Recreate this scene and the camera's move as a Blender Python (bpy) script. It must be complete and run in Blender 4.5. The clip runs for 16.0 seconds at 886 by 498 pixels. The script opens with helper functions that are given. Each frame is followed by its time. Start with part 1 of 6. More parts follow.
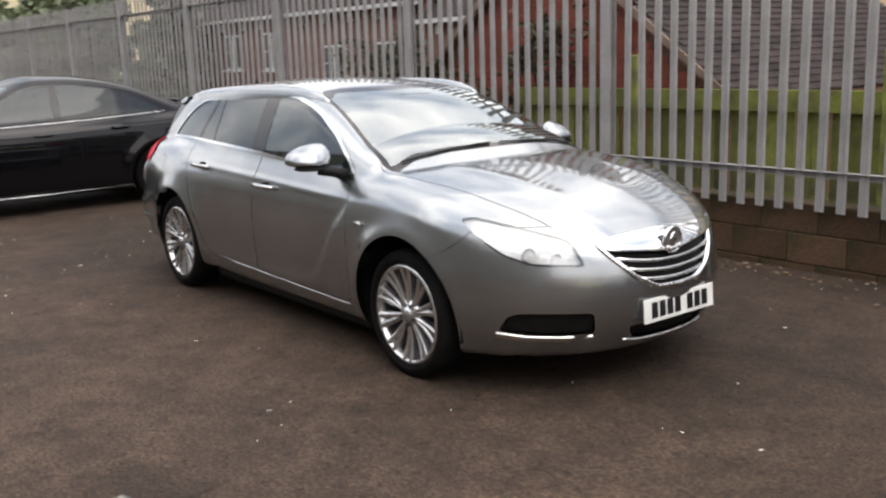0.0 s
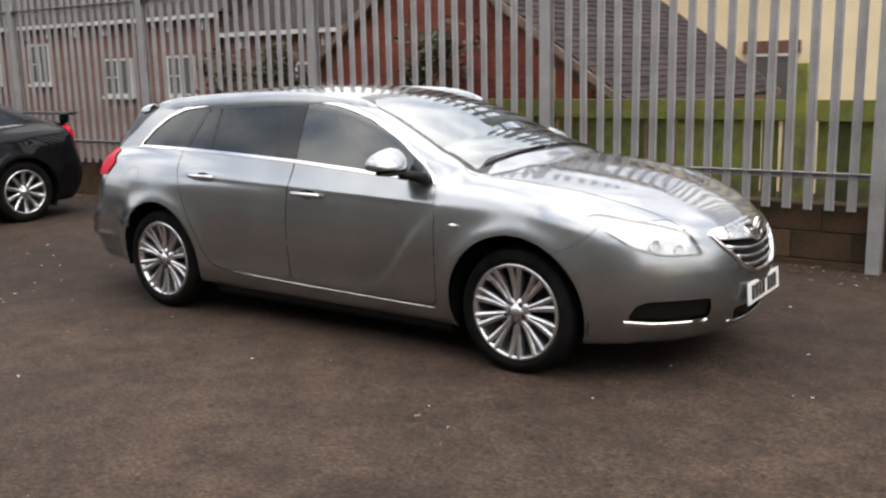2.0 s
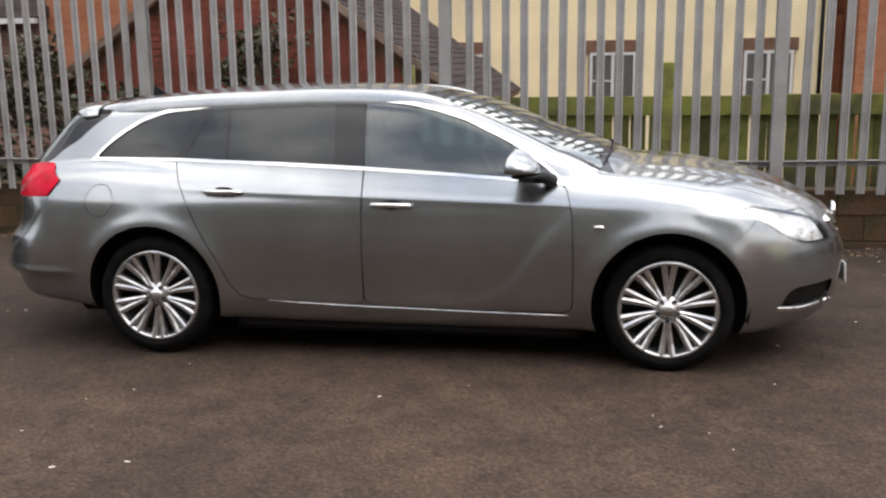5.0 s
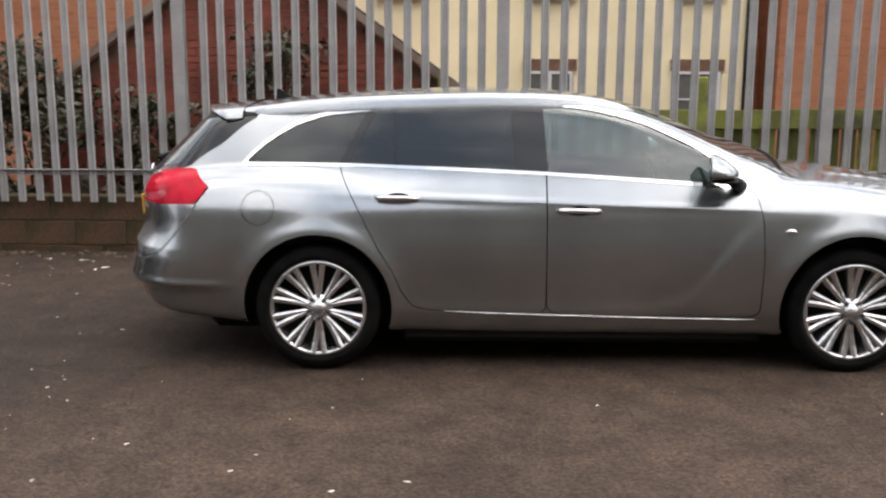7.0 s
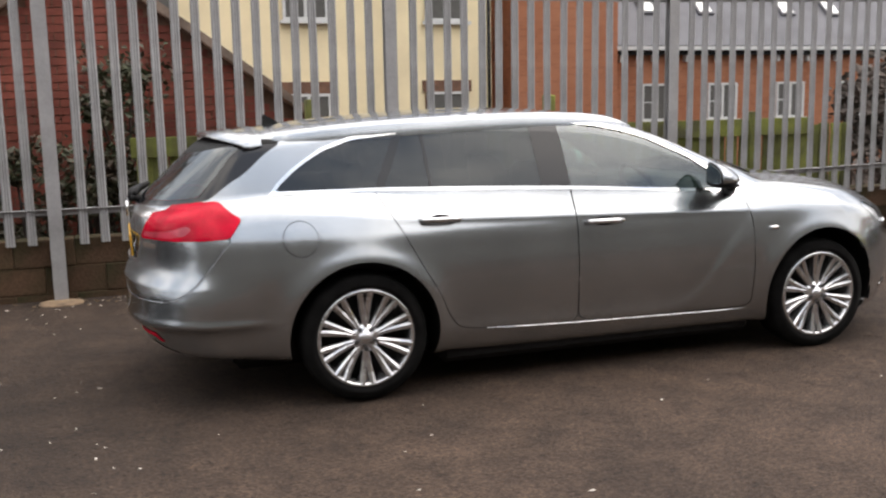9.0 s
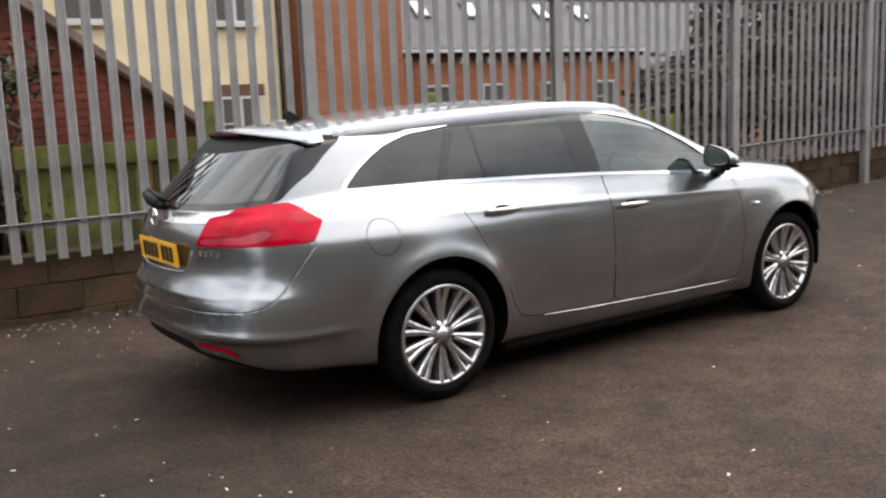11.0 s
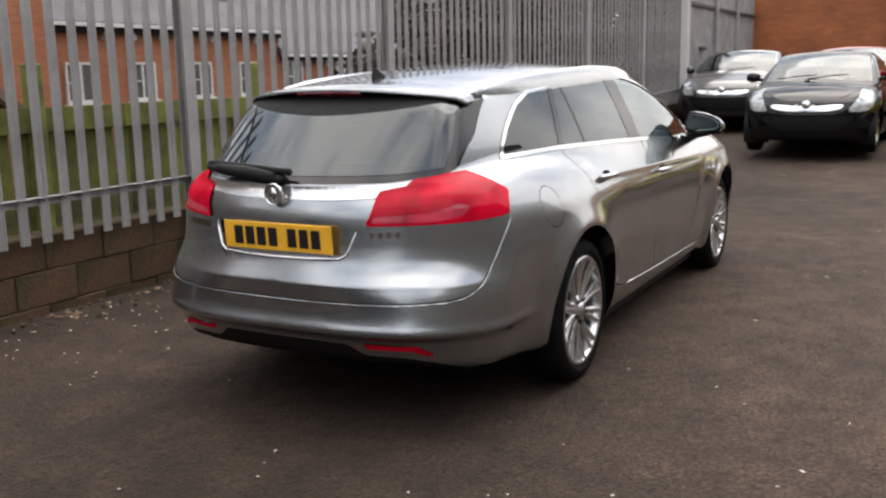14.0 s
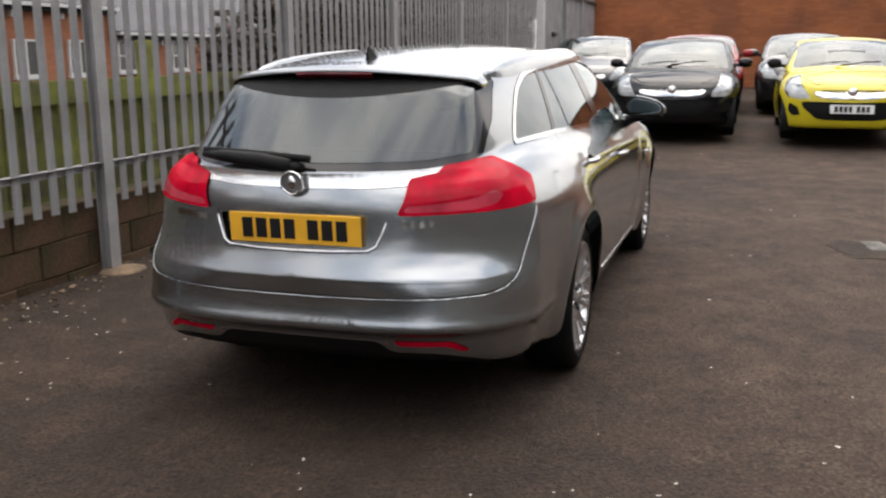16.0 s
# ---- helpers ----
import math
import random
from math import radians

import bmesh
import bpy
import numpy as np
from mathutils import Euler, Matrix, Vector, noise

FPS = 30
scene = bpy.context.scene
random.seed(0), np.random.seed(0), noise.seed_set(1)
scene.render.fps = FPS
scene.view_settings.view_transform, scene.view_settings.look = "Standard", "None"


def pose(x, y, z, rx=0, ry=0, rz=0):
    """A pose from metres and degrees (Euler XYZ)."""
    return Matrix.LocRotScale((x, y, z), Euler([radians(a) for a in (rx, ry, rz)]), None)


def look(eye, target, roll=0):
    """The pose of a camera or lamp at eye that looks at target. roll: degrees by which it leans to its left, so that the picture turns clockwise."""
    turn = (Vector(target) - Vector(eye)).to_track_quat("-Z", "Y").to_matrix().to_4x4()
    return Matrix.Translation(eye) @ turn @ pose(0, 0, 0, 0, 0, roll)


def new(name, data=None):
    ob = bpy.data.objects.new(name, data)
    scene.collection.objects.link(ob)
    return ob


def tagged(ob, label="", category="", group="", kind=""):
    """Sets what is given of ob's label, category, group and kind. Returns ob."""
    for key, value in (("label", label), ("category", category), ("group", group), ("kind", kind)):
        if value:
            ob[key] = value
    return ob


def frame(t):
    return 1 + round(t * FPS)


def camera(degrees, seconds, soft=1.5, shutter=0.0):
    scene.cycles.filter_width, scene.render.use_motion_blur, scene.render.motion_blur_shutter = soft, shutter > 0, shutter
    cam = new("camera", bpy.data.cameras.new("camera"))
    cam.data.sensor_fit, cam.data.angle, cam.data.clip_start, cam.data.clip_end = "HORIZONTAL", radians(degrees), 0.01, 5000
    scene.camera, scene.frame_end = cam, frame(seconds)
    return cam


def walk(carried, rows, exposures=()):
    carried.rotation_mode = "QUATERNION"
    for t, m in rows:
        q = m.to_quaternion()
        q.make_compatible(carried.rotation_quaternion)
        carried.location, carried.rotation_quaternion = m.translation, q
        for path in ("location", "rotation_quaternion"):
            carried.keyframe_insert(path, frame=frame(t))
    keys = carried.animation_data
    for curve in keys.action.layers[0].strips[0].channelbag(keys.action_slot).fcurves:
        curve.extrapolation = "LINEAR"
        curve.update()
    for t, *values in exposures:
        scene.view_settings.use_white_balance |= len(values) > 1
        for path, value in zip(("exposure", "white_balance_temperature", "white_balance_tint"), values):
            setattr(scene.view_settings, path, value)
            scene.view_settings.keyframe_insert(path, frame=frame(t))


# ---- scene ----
cam = camera(50.0, 16.0, soft=2.3, shutter=0.5)
PATH = [
    (0, (5.053, -3.504, 1.577), (3.51, -2.296, 1.176), -1.8),
    (0.5, (4.767, -3.896, 1.595), (3.328, -2.564, 1.204), -1.8),
    (1, (4.408, -4.181, 1.544), (3.039, -2.774, 1.164), -1.7),
    (1.5, (4.085, -4.463, 1.559), (2.806, -2.976, 1.166), -1.8),
    (2, (3.776, -4.854, 1.554), (2.637, -3.255, 1.176), -1.2),
    (2.5, (3.392, -5.082, 1.538), (2.307, -3.44, 1.18), -1.5),
    (3, (2.943, -5.296, 1.587), (1.993, -3.573, 1.232), -0.0),
    (3.2, (2.789, -5.357, 1.589), (1.919, -3.598, 1.205), -0.7),
    (5.3, (0.802, -5.602, 1.563), (0.526, -3.657, 1.188), 0.5),
    (5.5, (0.663, -5.625, 1.481), (0.414, -3.67, 1.138), 1.5),
    (6, (0.212, -5.705, 1.48), (0.066, -3.737, 1.152), 0.3),
    (6.5, (-0.211, -5.698, 1.479), (-0.323, -3.728, 1.151), -0.1),
    (7, (-0.643, -5.62, 1.492), (-0.677, -3.652, 1.14), 0.2),
    (7.5, (-1.112, -5.624, 1.466), (-0.967, -3.656, 1.143), -0.5),
    (8, (-1.56, -5.544, 1.466), (-1.273, -3.592, 1.137), -1.4),
    (8.5, (-1.983, -5.426, 1.495), (-1.548, -3.506, 1.144), -0.5),
    (9, (-2.456, -5.374, 1.498), (-1.833, -3.499, 1.187), -1.1),
    (9.2, (-2.587, -5.356, 1.548), (-1.945, -3.488, 1.232), -1.4),
    (11.3, (-4.165, -4.354, 1.452), (-2.948, -2.797, 1.142), -1.8),
    (11.5, (-4.289, -4.208, 1.444), (-3.027, -2.687, 1.139), -1.4),
    (12, (-4.602, -3.866, 1.459), (-3.24, -2.431, 1.167), -1.7),
    (12.5, (-4.805, -3.464, 1.421), (-3.366, -2.116, 1.084), -1.9),
    (13, (-5.054, -3.065, 1.405), (-3.463, -1.893, 1.096), -0.4),
    (13.5, (-5.259, -2.71, 1.421), (-3.577, -1.679, 1.09), -1.5),
    (14, (-5.359, -2.317, 1.406), (-3.632, -1.378, 1.039), -1.2),
    (14.5, (-5.502, -1.988, 1.394), (-3.702, -1.195, 1.03), -0.3),
    (15, (-5.572, -1.749, 1.413), (-3.737, -1.04, 1.054), -0.7),
    (15.5, (-5.525, -1.613, 1.404), (-3.679, -0.944, 1.025), -0.5),
    (16, (-5.506, -1.539, 1.407), (-3.641, -0.943, 1.001), -0.4),
]
walk(cam, [(t, look(eye, target, roll)) for t, eye, target, roll in PATH], [(0.0, -0.06, 6800, 13.0), (1.5, 0.0, 6800, 13.0), (4.5, 0.03, 6800, 13.0), (8.5, 0.09, 6800, 13.0), (13.0, 0.0, 6800, 13.0), (16.0, -0.13, 6800, 13.0)])

# ---- light ----
world = bpy.data.worlds.new("overcast")
scene.world = world
world.use_nodes = True
wn = world.node_tree.nodes
wl = world.node_tree.links
sky = wn.new("ShaderNodeTexSky")
sky.sky_type = "NISHITA"
sky.sun_disc = False
sky.sun_elevation, sky.sun_rotation = radians(58), radians(101)
sky.dust_density, sky.air_density = 4.0, 1.0
mixw = wn.new("ShaderNodeMixRGB")
mixw.inputs[0].default_value = 0.75
cloud = wn.new("ShaderNodeTexNoise")
cloud.inputs["Scale"].default_value, cloud.inputs["Detail"].default_value = 3.4, 6
cramp = wn.new("ShaderNodeValToRGB")
cramp.color_ramp.elements[0].color, cramp.color_ramp.elements[1].color = (6.6, 7.7, 9.4, 1), (21.5, 21.2, 20.6, 1)
cramp.color_ramp.elements[0].position, cramp.color_ramp.elements[1].position = 0.37, 0.62
wtc = wn.new("ShaderNodeTexCoord")
wl.new(wtc.outputs["Generated"], cloud.inputs["Vector"])
wl.new(cloud.outputs["Fac"], cramp.inputs[0])
wl.new(cramp.outputs[0], mixw.inputs[2])
wl.new(sky.outputs[0], mixw.inputs[1])
wsep = wn.new("ShaderNodeSeparateXYZ")
wl.new(wtc.outputs["Generated"], wsep.inputs[0])
zen = wn.new("ShaderNodeMapRange")
zen.inputs["From Min"].default_value, zen.inputs["From Max"].default_value = 0.0, 1.0
zen.inputs["To Min"].default_value, zen.inputs["To Max"].default_value = 0.60, 1.32
wl.new(wsep.outputs[2], zen.inputs["Value"])
wmul = wn.new("ShaderNodeMixRGB")
wmul.blend_type, wmul.inputs[0].default_value = "MULTIPLY", 1.0
wl.new(mixw.outputs[0], wmul.inputs[1])
wl.new(zen.outputs[0], wmul.inputs[2])
wl.new(wmul.outputs[0], wn["Background"].inputs[0])
wn["Background"].inputs[1].default_value = 0.16
sun = new("sun", bpy.data.lights.new("sun", "SUN"))
sun.data.energy, sun.data.angle, sun.data.color = 1.5, radians(50), (1.0, 0.96, 0.9)
sun.matrix_world = look((15, -3, 25), (0, 0, 0))


# ---- materials ----
def mat(name, base, rough=0.6, metal=0.0, var=0.15, scale=8.0, fine=90.0, bump=0.1, other=None, coat=0.0, spec=0.5, rand=0.0, dist=0.004):
    """A surface with colour variation at two scales, fine relief, and an optional second colour in patches."""
    m = bpy.data.materials.new(name)
    m.use_nodes = True
    n, l = m.node_tree.nodes, m.node_tree.links
    b = n["Principled BSDF"]
    tc = n.new("ShaderNodeTexCoord")
    big, small = n.new("ShaderNodeTexNoise"), n.new("ShaderNodeTexNoise")
    big.inputs["Scale"].default_value, big.inputs["Detail"].default_value = scale, 6
    small.inputs["Scale"].default_value, small.inputs["Detail"].default_value = fine, 3
    l.new(tc.outputs["Object"], big.inputs["Vector"])
    l.new(tc.outputs["Object"], small.inputs["Vector"])
    ramp = n.new("ShaderNodeValToRGB")
    o = other or tuple(c * (1 - 2 * var) for c in base)
    ramp.color_ramp.elements[0].color = (*o, 1)
    ramp.color_ramp.elements[1].color = (*(base if other else tuple(min(1, c * (1 + var)) for c in base)), 1)
    ramp.color_ramp.elements[0].position, ramp.color_ramp.elements[1].position = 0.33, 0.62
    l.new(big.outputs["Fac"], ramp.inputs[0])
    mul = n.new("ShaderNodeMixRGB")
    mul.blend_type = "MULTIPLY"
    mul.inputs[0].default_value = 1.0
    mr = n.new("ShaderNodeMapRange")
    mr.inputs["To Min"].default_value, mr.inputs["To Max"].default_value = 1 - var, 1 + var
    l.new(small.outputs["Fac"], mr.inputs["Value"])
    l.new(ramp.outputs[0], mul.inputs[1])
    l.new(mr.outputs[0], mul.inputs[2])
    out = mul.outputs[0]
    if rand:
        oi = n.new("ShaderNodeObjectInfo")
        rr = n.new("ShaderNodeMapRange")
        rr.inputs["To Min"].default_value, rr.inputs["To Max"].default_value = 1 - rand, 1 + rand
        l.new(oi.outputs["Random"], rr.inputs["Value"])
        m2 = n.new("ShaderNodeMixRGB")
        m2.blend_type = "MULTIPLY"
        m2.inputs[0].default_value = 1.0
        l.new(out, m2.inputs[1])
        l.new(rr.outputs[0], m2.inputs[2])
        out = m2.outputs[0]
    l.new(out, b.inputs["Base Color"])
    b.inputs["Roughness"].default_value = rough
    b.inputs["Metallic"].default_value = metal
    b.inputs["Coat Weight"].default_value = coat
    b.inputs["Coat Roughness"].default_value = 0.03
    b.inputs["Specular IOR Level"].default_value = spec
    if bump:
        bp = n.new("ShaderNodeBump")
        bp.inputs["Strength"].default_value, bp.inputs["Distance"].default_value = bump, dist
        l.new(small.outputs["Fac"], bp.inputs["Height"])
        l.new(bp.outputs[0], b.inputs["Normal"])
    return m




def tarmac(name, k=1.0):
    """Worn brown tarmac: broad stains, middling blotches and fine aggregate with relief."""
    m = bpy.data.materials.new(name)
    m.use_nodes = True
    n, l = m.node_tree.nodes, m.node_tree.links
    b = n["Principled BSDF"]
    tc = n.new("ShaderNodeTexCoord")

    def noise_tex(scale, detail, rough=0.55):
        t = n.new("ShaderNodeTexNoise")
        t.inputs["Scale"].default_value, t.inputs["Detail"].default_value, t.inputs["Roughness"].default_value = scale, detail, rough
        l.new(tc.outputs["Object"], t.inputs["Vector"])
        return t

    def ramp(src, lo, hi, c0, c1):
        r = n.new("ShaderNodeValToRGB")
        r.color_ramp.elements[0].position, r.color_ramp.elements[1].position = lo, hi
        r.color_ramp.elements[0].color, r.color_ramp.elements[1].color = (*c0, 1), (*c1, 1)
        l.new(src, r.inputs[0])
        return r.outputs[0]

    def mul(a, c):
        x = n.new("ShaderNodeMixRGB")
        x.blend_type, x.inputs[0].default_value = "MULTIPLY", 1.0
        l.new(a, x.inputs[1])
        l.new(c, x.inputs[2])
        return x.outputs[0]

    stain, blotch, grain, pit = noise_tex(0.45, 5), noise_tex(4.0, 8, 0.68), noise_tex(55.0, 5, 0.75), noise_tex(17.0, 3, 0.6)
    stone = n.new("ShaderNodeTexVoronoi")
    stone.inputs["Scale"].default_value = 95
    l.new(tc.outputs["Object"], stone.inputs["Vector"])
    col = ramp(stain.outputs["Fac"], 0.36, 0.64, tuple(k * c for c in (0.0480, 0.0328, 0.0245)), tuple(k * c for c in (0.084, 0.0565, 0.041)))
    col = mul(col, ramp(blotch.outputs["Fac"], 0.34, 0.66, (0.63, 0.62, 0.61), (1.30, 1.29, 1.28)))
    col = mul(col, ramp(grain.outputs["Fac"], 0.33, 0.70, (0.50, 0.50, 0.50), (1.55, 1.53, 1.50)))
    col = mul(col, ramp(pit.outputs["Fac"], 0.33, 0.41, (0.52, 0.50, 0.48), (1.0, 1.0, 1.0)))
    # colour darkens towards the foot of the wall, along a wavering edge
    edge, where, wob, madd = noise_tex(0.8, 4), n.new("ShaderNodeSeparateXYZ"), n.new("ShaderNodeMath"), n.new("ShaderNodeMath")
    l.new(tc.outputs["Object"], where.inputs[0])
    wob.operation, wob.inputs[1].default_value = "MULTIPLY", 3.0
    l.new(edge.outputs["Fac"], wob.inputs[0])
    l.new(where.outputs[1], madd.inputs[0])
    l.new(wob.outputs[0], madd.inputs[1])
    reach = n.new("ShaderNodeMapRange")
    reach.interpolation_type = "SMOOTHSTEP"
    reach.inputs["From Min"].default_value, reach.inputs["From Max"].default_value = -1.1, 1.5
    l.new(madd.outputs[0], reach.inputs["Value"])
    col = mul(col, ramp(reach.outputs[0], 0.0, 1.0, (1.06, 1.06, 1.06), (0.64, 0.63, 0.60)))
    sep = n.new("ShaderNodeSeparateColor")
    l.new(stone.outputs["Color"], sep.inputs[0])
    col = mul(col, ramp(sep.outputs[0], 0.0, 1.0, (0.62, 0.62, 0.62), (1.40, 1.38, 1.35)))
    l.new(col, b.inputs["Base Color"])
    b.inputs["Roughness"].default_value = 0.88
    b.inputs["Specular IOR Level"].default_value = 0.3
    add = n.new("ShaderNodeMath")
    l.new(grain.outputs["Fac"], add.inputs[0])
    l.new(stone.outputs["Distance"], add.inputs[1])
    bp = n.new("ShaderNodeBump")
    bp.inputs["Strength"].default_value, bp.inputs["Distance"].default_value = 0.9, 0.006
    l.new(add.outputs[0], bp.inputs["Height"])
    l.new(bp.outputs[0], b.inputs["Normal"])
    return m


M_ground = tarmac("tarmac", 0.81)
M_damp = tarmac("damp_tarmac", 0.64)
M_galv = mat("galvanised_steel", (0.305, 0.298, 0.297), 0.6, 0.25, var=0.12, scale=2.5, fine=40, bump=0.05)
M_blockwall = mat("old_block", (0.076, 0.045, 0.027), 0.95, var=0.40, scale=2.6, fine=38, bump=0.9, other=(0.028, 0.030, 0.013), rand=0.22, spec=0.2, dist=0.008)
M_moss = mat("mossy_timber", (0.168, 0.184, 0.036), 0.9, var=0.32, scale=3.2, fine=40, bump=0.4, other=(0.062, 0.058, 0.028), rand=0.5)
M_redbrick = mat("red_brick", (0.194, 0.050, 0.032), 0.9, var=0.2, scale=3.0, fine=30, bump=0.3)
M_render = mat("cream_render", (0.78, 0.66, 0.42), 0.85, var=0.06, scale=0.8, fine=30, bump=0.2)
M_tiles = mat("dark_tiles", (0.034, 0.026, 0.025), 0.9, var=0.25, scale=3.0, fine=40, bump=0.3, spec=0.2)
M_slate = mat("slate", (0.094, 0.094, 0.104), 0.7, var=0.12, scale=1.5, fine=25, bump=0.2)
M_white = mat("white_paint", (0.562, 0.562, 0.547), 0.4, var=0.04, scale=4, fine=60, bump=0.02)
M_winglass = mat("window_glass", (0.11, 0.108, 0.10), 0.10, var=0.05, bump=0.0)
M_black = mat("black_plastic", (0.006, 0.006, 0.006), 0.6, spec=0.2, var=0.2, scale=20, fine=200, bump=0.1)


# ---- mesh helpers ----
def mesh_ob(name, verts, faces, material, smooth=False):
    me = bpy.data.meshes.new(name)
    me.from_pydata(verts, [], faces)
    me.materials.append(material)
    if smooth:
        me.polygons.foreach_set("use_smooth", [True] * len(me.polygons))
    return new(name, me)


def part(name, bm, material, parent=None, label=""):
    me = bpy.data.meshes.new(name)
    bm.to_mesh(me)
    bm.free()
    me.materials.append(material)
    ob = new(name, me)
    if parent:
        ob.parent = parent
    return tagged(ob, label)


def box(bm, x0, y0, z0, x1, y1, z1, bevel=0.0):
    vs = bmesh.ops.create_cube(bm, size=1.0)["verts"]
    for v in vs:
        v.co = Vector(((x0 + x1) / 2 + v.co.x * (x1 - x0), (y0 + y1) / 2 + v.co.y * (y1 - y0), (z0 + z1) / 2 + v.co.z * (z1 - z0)))
    if bevel:
        es = {e for v in vs for e in v.link_edges}
        bmesh.ops.bevel(bm, geom=list(es), offset=bevel, segments=1, affect="EDGES")


def box_part(name, dims, material, parent=None, bevel=0.0, label=""):
    bm = bmesh.new()
    box(bm, *dims, bevel=bevel)
    return part(name, bm, material, parent, label)


def empty(name, loc=(0, 0, 0), rz=0.0):
    e = new(name)
    e.location = loc
    e.rotation_euler = (0, 0, radians(rz))
    return e


def ground_z(x):
    u = min(x, 24.0) - 3.5
    return 0.015 * (math.sqrt(u * u + 1.0) + u)


FENCE_Y = 2.45
def paint(name, base, metal, rough, flake=0.0, dirt=0.05, spec=0.5, coat=1.0):
    """Car paint: coloured base with fine metallic flakes under clear lacquer, slightly dusty low down in blotches."""
    m = mat(name, base, rough, metal, var=dirt, scale=3.0, fine=700 if flake else 120, bump=flake, coat=coat, dist=0.0004, spec=spec)
    return m


def glass(name, tint, mirror=0.06):
    """A car window: tinted see-through sheet whose reflection grows towards grazing angles."""
    m = bpy.data.materials.new(name)
    m.use_nodes = True
    n, l = m.node_tree.nodes, m.node_tree.links
    n.remove(n["Principled BSDF"])
    tr, gl, lw, pw, mr, mx = (n.new("ShaderNode" + k) for k in ("BsdfTransparent", "BsdfGlossy", "LayerWeight", "Math", "MapRange", "MixShader"))
    tr.inputs[0].default_value = (*tint, 1)
    gl.inputs["Color"].default_value = (0.93, 0.98, 1, 1)
    gl.inputs["Roughness"].default_value = 0.01
    lw.inputs["Blend"].default_value = 0.5
    pw.operation = "POWER"
    pw.inputs[1].default_value = 4.0
    mr.inputs["To Min"].default_value, mr.inputs["To Max"].default_value = mirror, 1.0
    l.new(lw.outputs["Facing"], pw.inputs[0])
    l.new(pw.outputs[0], mr.inputs["Value"])
    l.new(mr.outputs[0], mx.inputs[0])
    l.new(tr.outputs[0], mx.inputs[1])
    l.new(gl.outputs[0], mx.inputs[2])
    l.new(mx.outputs[0], n["Material Output"].inputs[0])
    return m


M_silver = paint("silver_grey_paint", (0.335, 0.355, 0.37), 0.95, 0.25, flake=0.02, coat=1.0)
M_silver.node_tree.nodes["Principled BSDF"].inputs["Coat IOR"].default_value = 1.5
M_blackpaint = paint("black_paint", (0.004, 0.004, 0.005), 0.0, 0.3, spec=0.0, coat=0.75)
M_greypaint = paint("dark_grey_paint", (0.022, 0.021, 0.022), 0.4, 0.35, flake=0.05)
M_redpaint = paint("red_paint", (0.25, 0.008, 0.012), 0.0, 0.3, spec=0.0)
M_yellowpaint = paint("yellow_paint", (0.52, 0.43, 0.018), 0.0, 0.3, spec=0.0)
M_chrome = mat("chrome", (0.8, 0.8, 0.8), 0.08, 1.0, var=0.03, bump=0.0)
M_satin = mat("satin_chrome", (0.86, 0.86, 0.86), 0.22, 1.0, var=0.03, bump=0.0)
M_alloy = mat("alloy", (0.62, 0.62, 0.63), 0.25, 0.9, var=0.08, scale=12, fine=200, bump=0.03)
M_tyre = mat("tyre_rubber", (0.006, 0.0058, 0.0056), 0.9, spec=0.12, var=0.3, scale=10, fine=150, bump=0.3)
M_gloss = mat("gloss_black", (0.008, 0.008, 0.009), 0.1, var=0.1, bump=0.0)
M_gap = mat("shut_line", (0.006, 0.006, 0.006), 0.9, spec=0.1, var=0.1, bump=0.0)
M_dark = mat("dark_metal", (0.06, 0.06, 0.062), 0.5, 0.6, var=0.2, bump=0.1)
M_clear = glass("clear_glass", (0.36, 0.50, 0.44), 0.105)
M_mirror = mat("mirror_glass", (0.22, 0.25, 0.25), 0.03, 1.0, var=0.02, bump=0.0)
M_screen = glass("windscreen_glass", (0.60, 0.70, 0.66), 0.29)
M_privacy = glass("privacy_glass", (0.085, 0.10, 0.10), 0.055)
M_reargl = glass("rear_glass", (0.13, 0.15, 0.155), 0.085)
M_farscreen = glass("hatchback_screen_glass", (0.26, 0.30, 0.30), 0.03)
M_redlens = mat("red_lens", (0.47, 0.002, 0.020), 0.12, var=0.16, scale=9, fine=160, bump=0.0, coat=0.35, spec=0.0)
M_reddark = mat("dark_red_lens", (0.13, 0.003, 0.010), 0.15, var=0.16, scale=9, fine=160, bump=0.0, coat=1.0, spec=0.0)
M_pinklens = mat("clear_red_lens", (0.50, 0.045, 0.075), 0.15, var=0.16, scale=12, fine=160, bump=0.0, coat=1.0, spec=0.0)
M_lamp = mat("lamp_reflector", (0.90, 0.90, 0.90), 0.35, 0.0, var=0.25, scale=9, fine=60, bump=0.2)
M_lamp_far = mat("small_lamp_reflector", (0.48, 0.48, 0.47), 0.35, var=0.3, scale=9, fine=60, bump=0.2)
M_lens = glass("lamp_lens", (0.93, 0.94, 0.95), 0.13)
M_plate_w = mat("white_plate", (0.75, 0.76, 0.74), 0.35, var=0.04, bump=0.0)
M_plate_y = mat("yellow_plate", (0.88, 0.46, 0.04), 0.35, var=0.04, bump=0.0)
M_ink = mat("plate_ink", (0.01, 0.01, 0.012), 0.4, var=0.1, bump=0.0)
M_seat = mat("dark_cloth", (0.035, 0.034, 0.035), 0.9, var=0.2, scale=10, fine=250, bump=0.3)
M_trim = mat("grey_trim", (0.10, 0.10, 0.10), 0.7, var=0.15, scale=8, fine=200, bump=0.2)
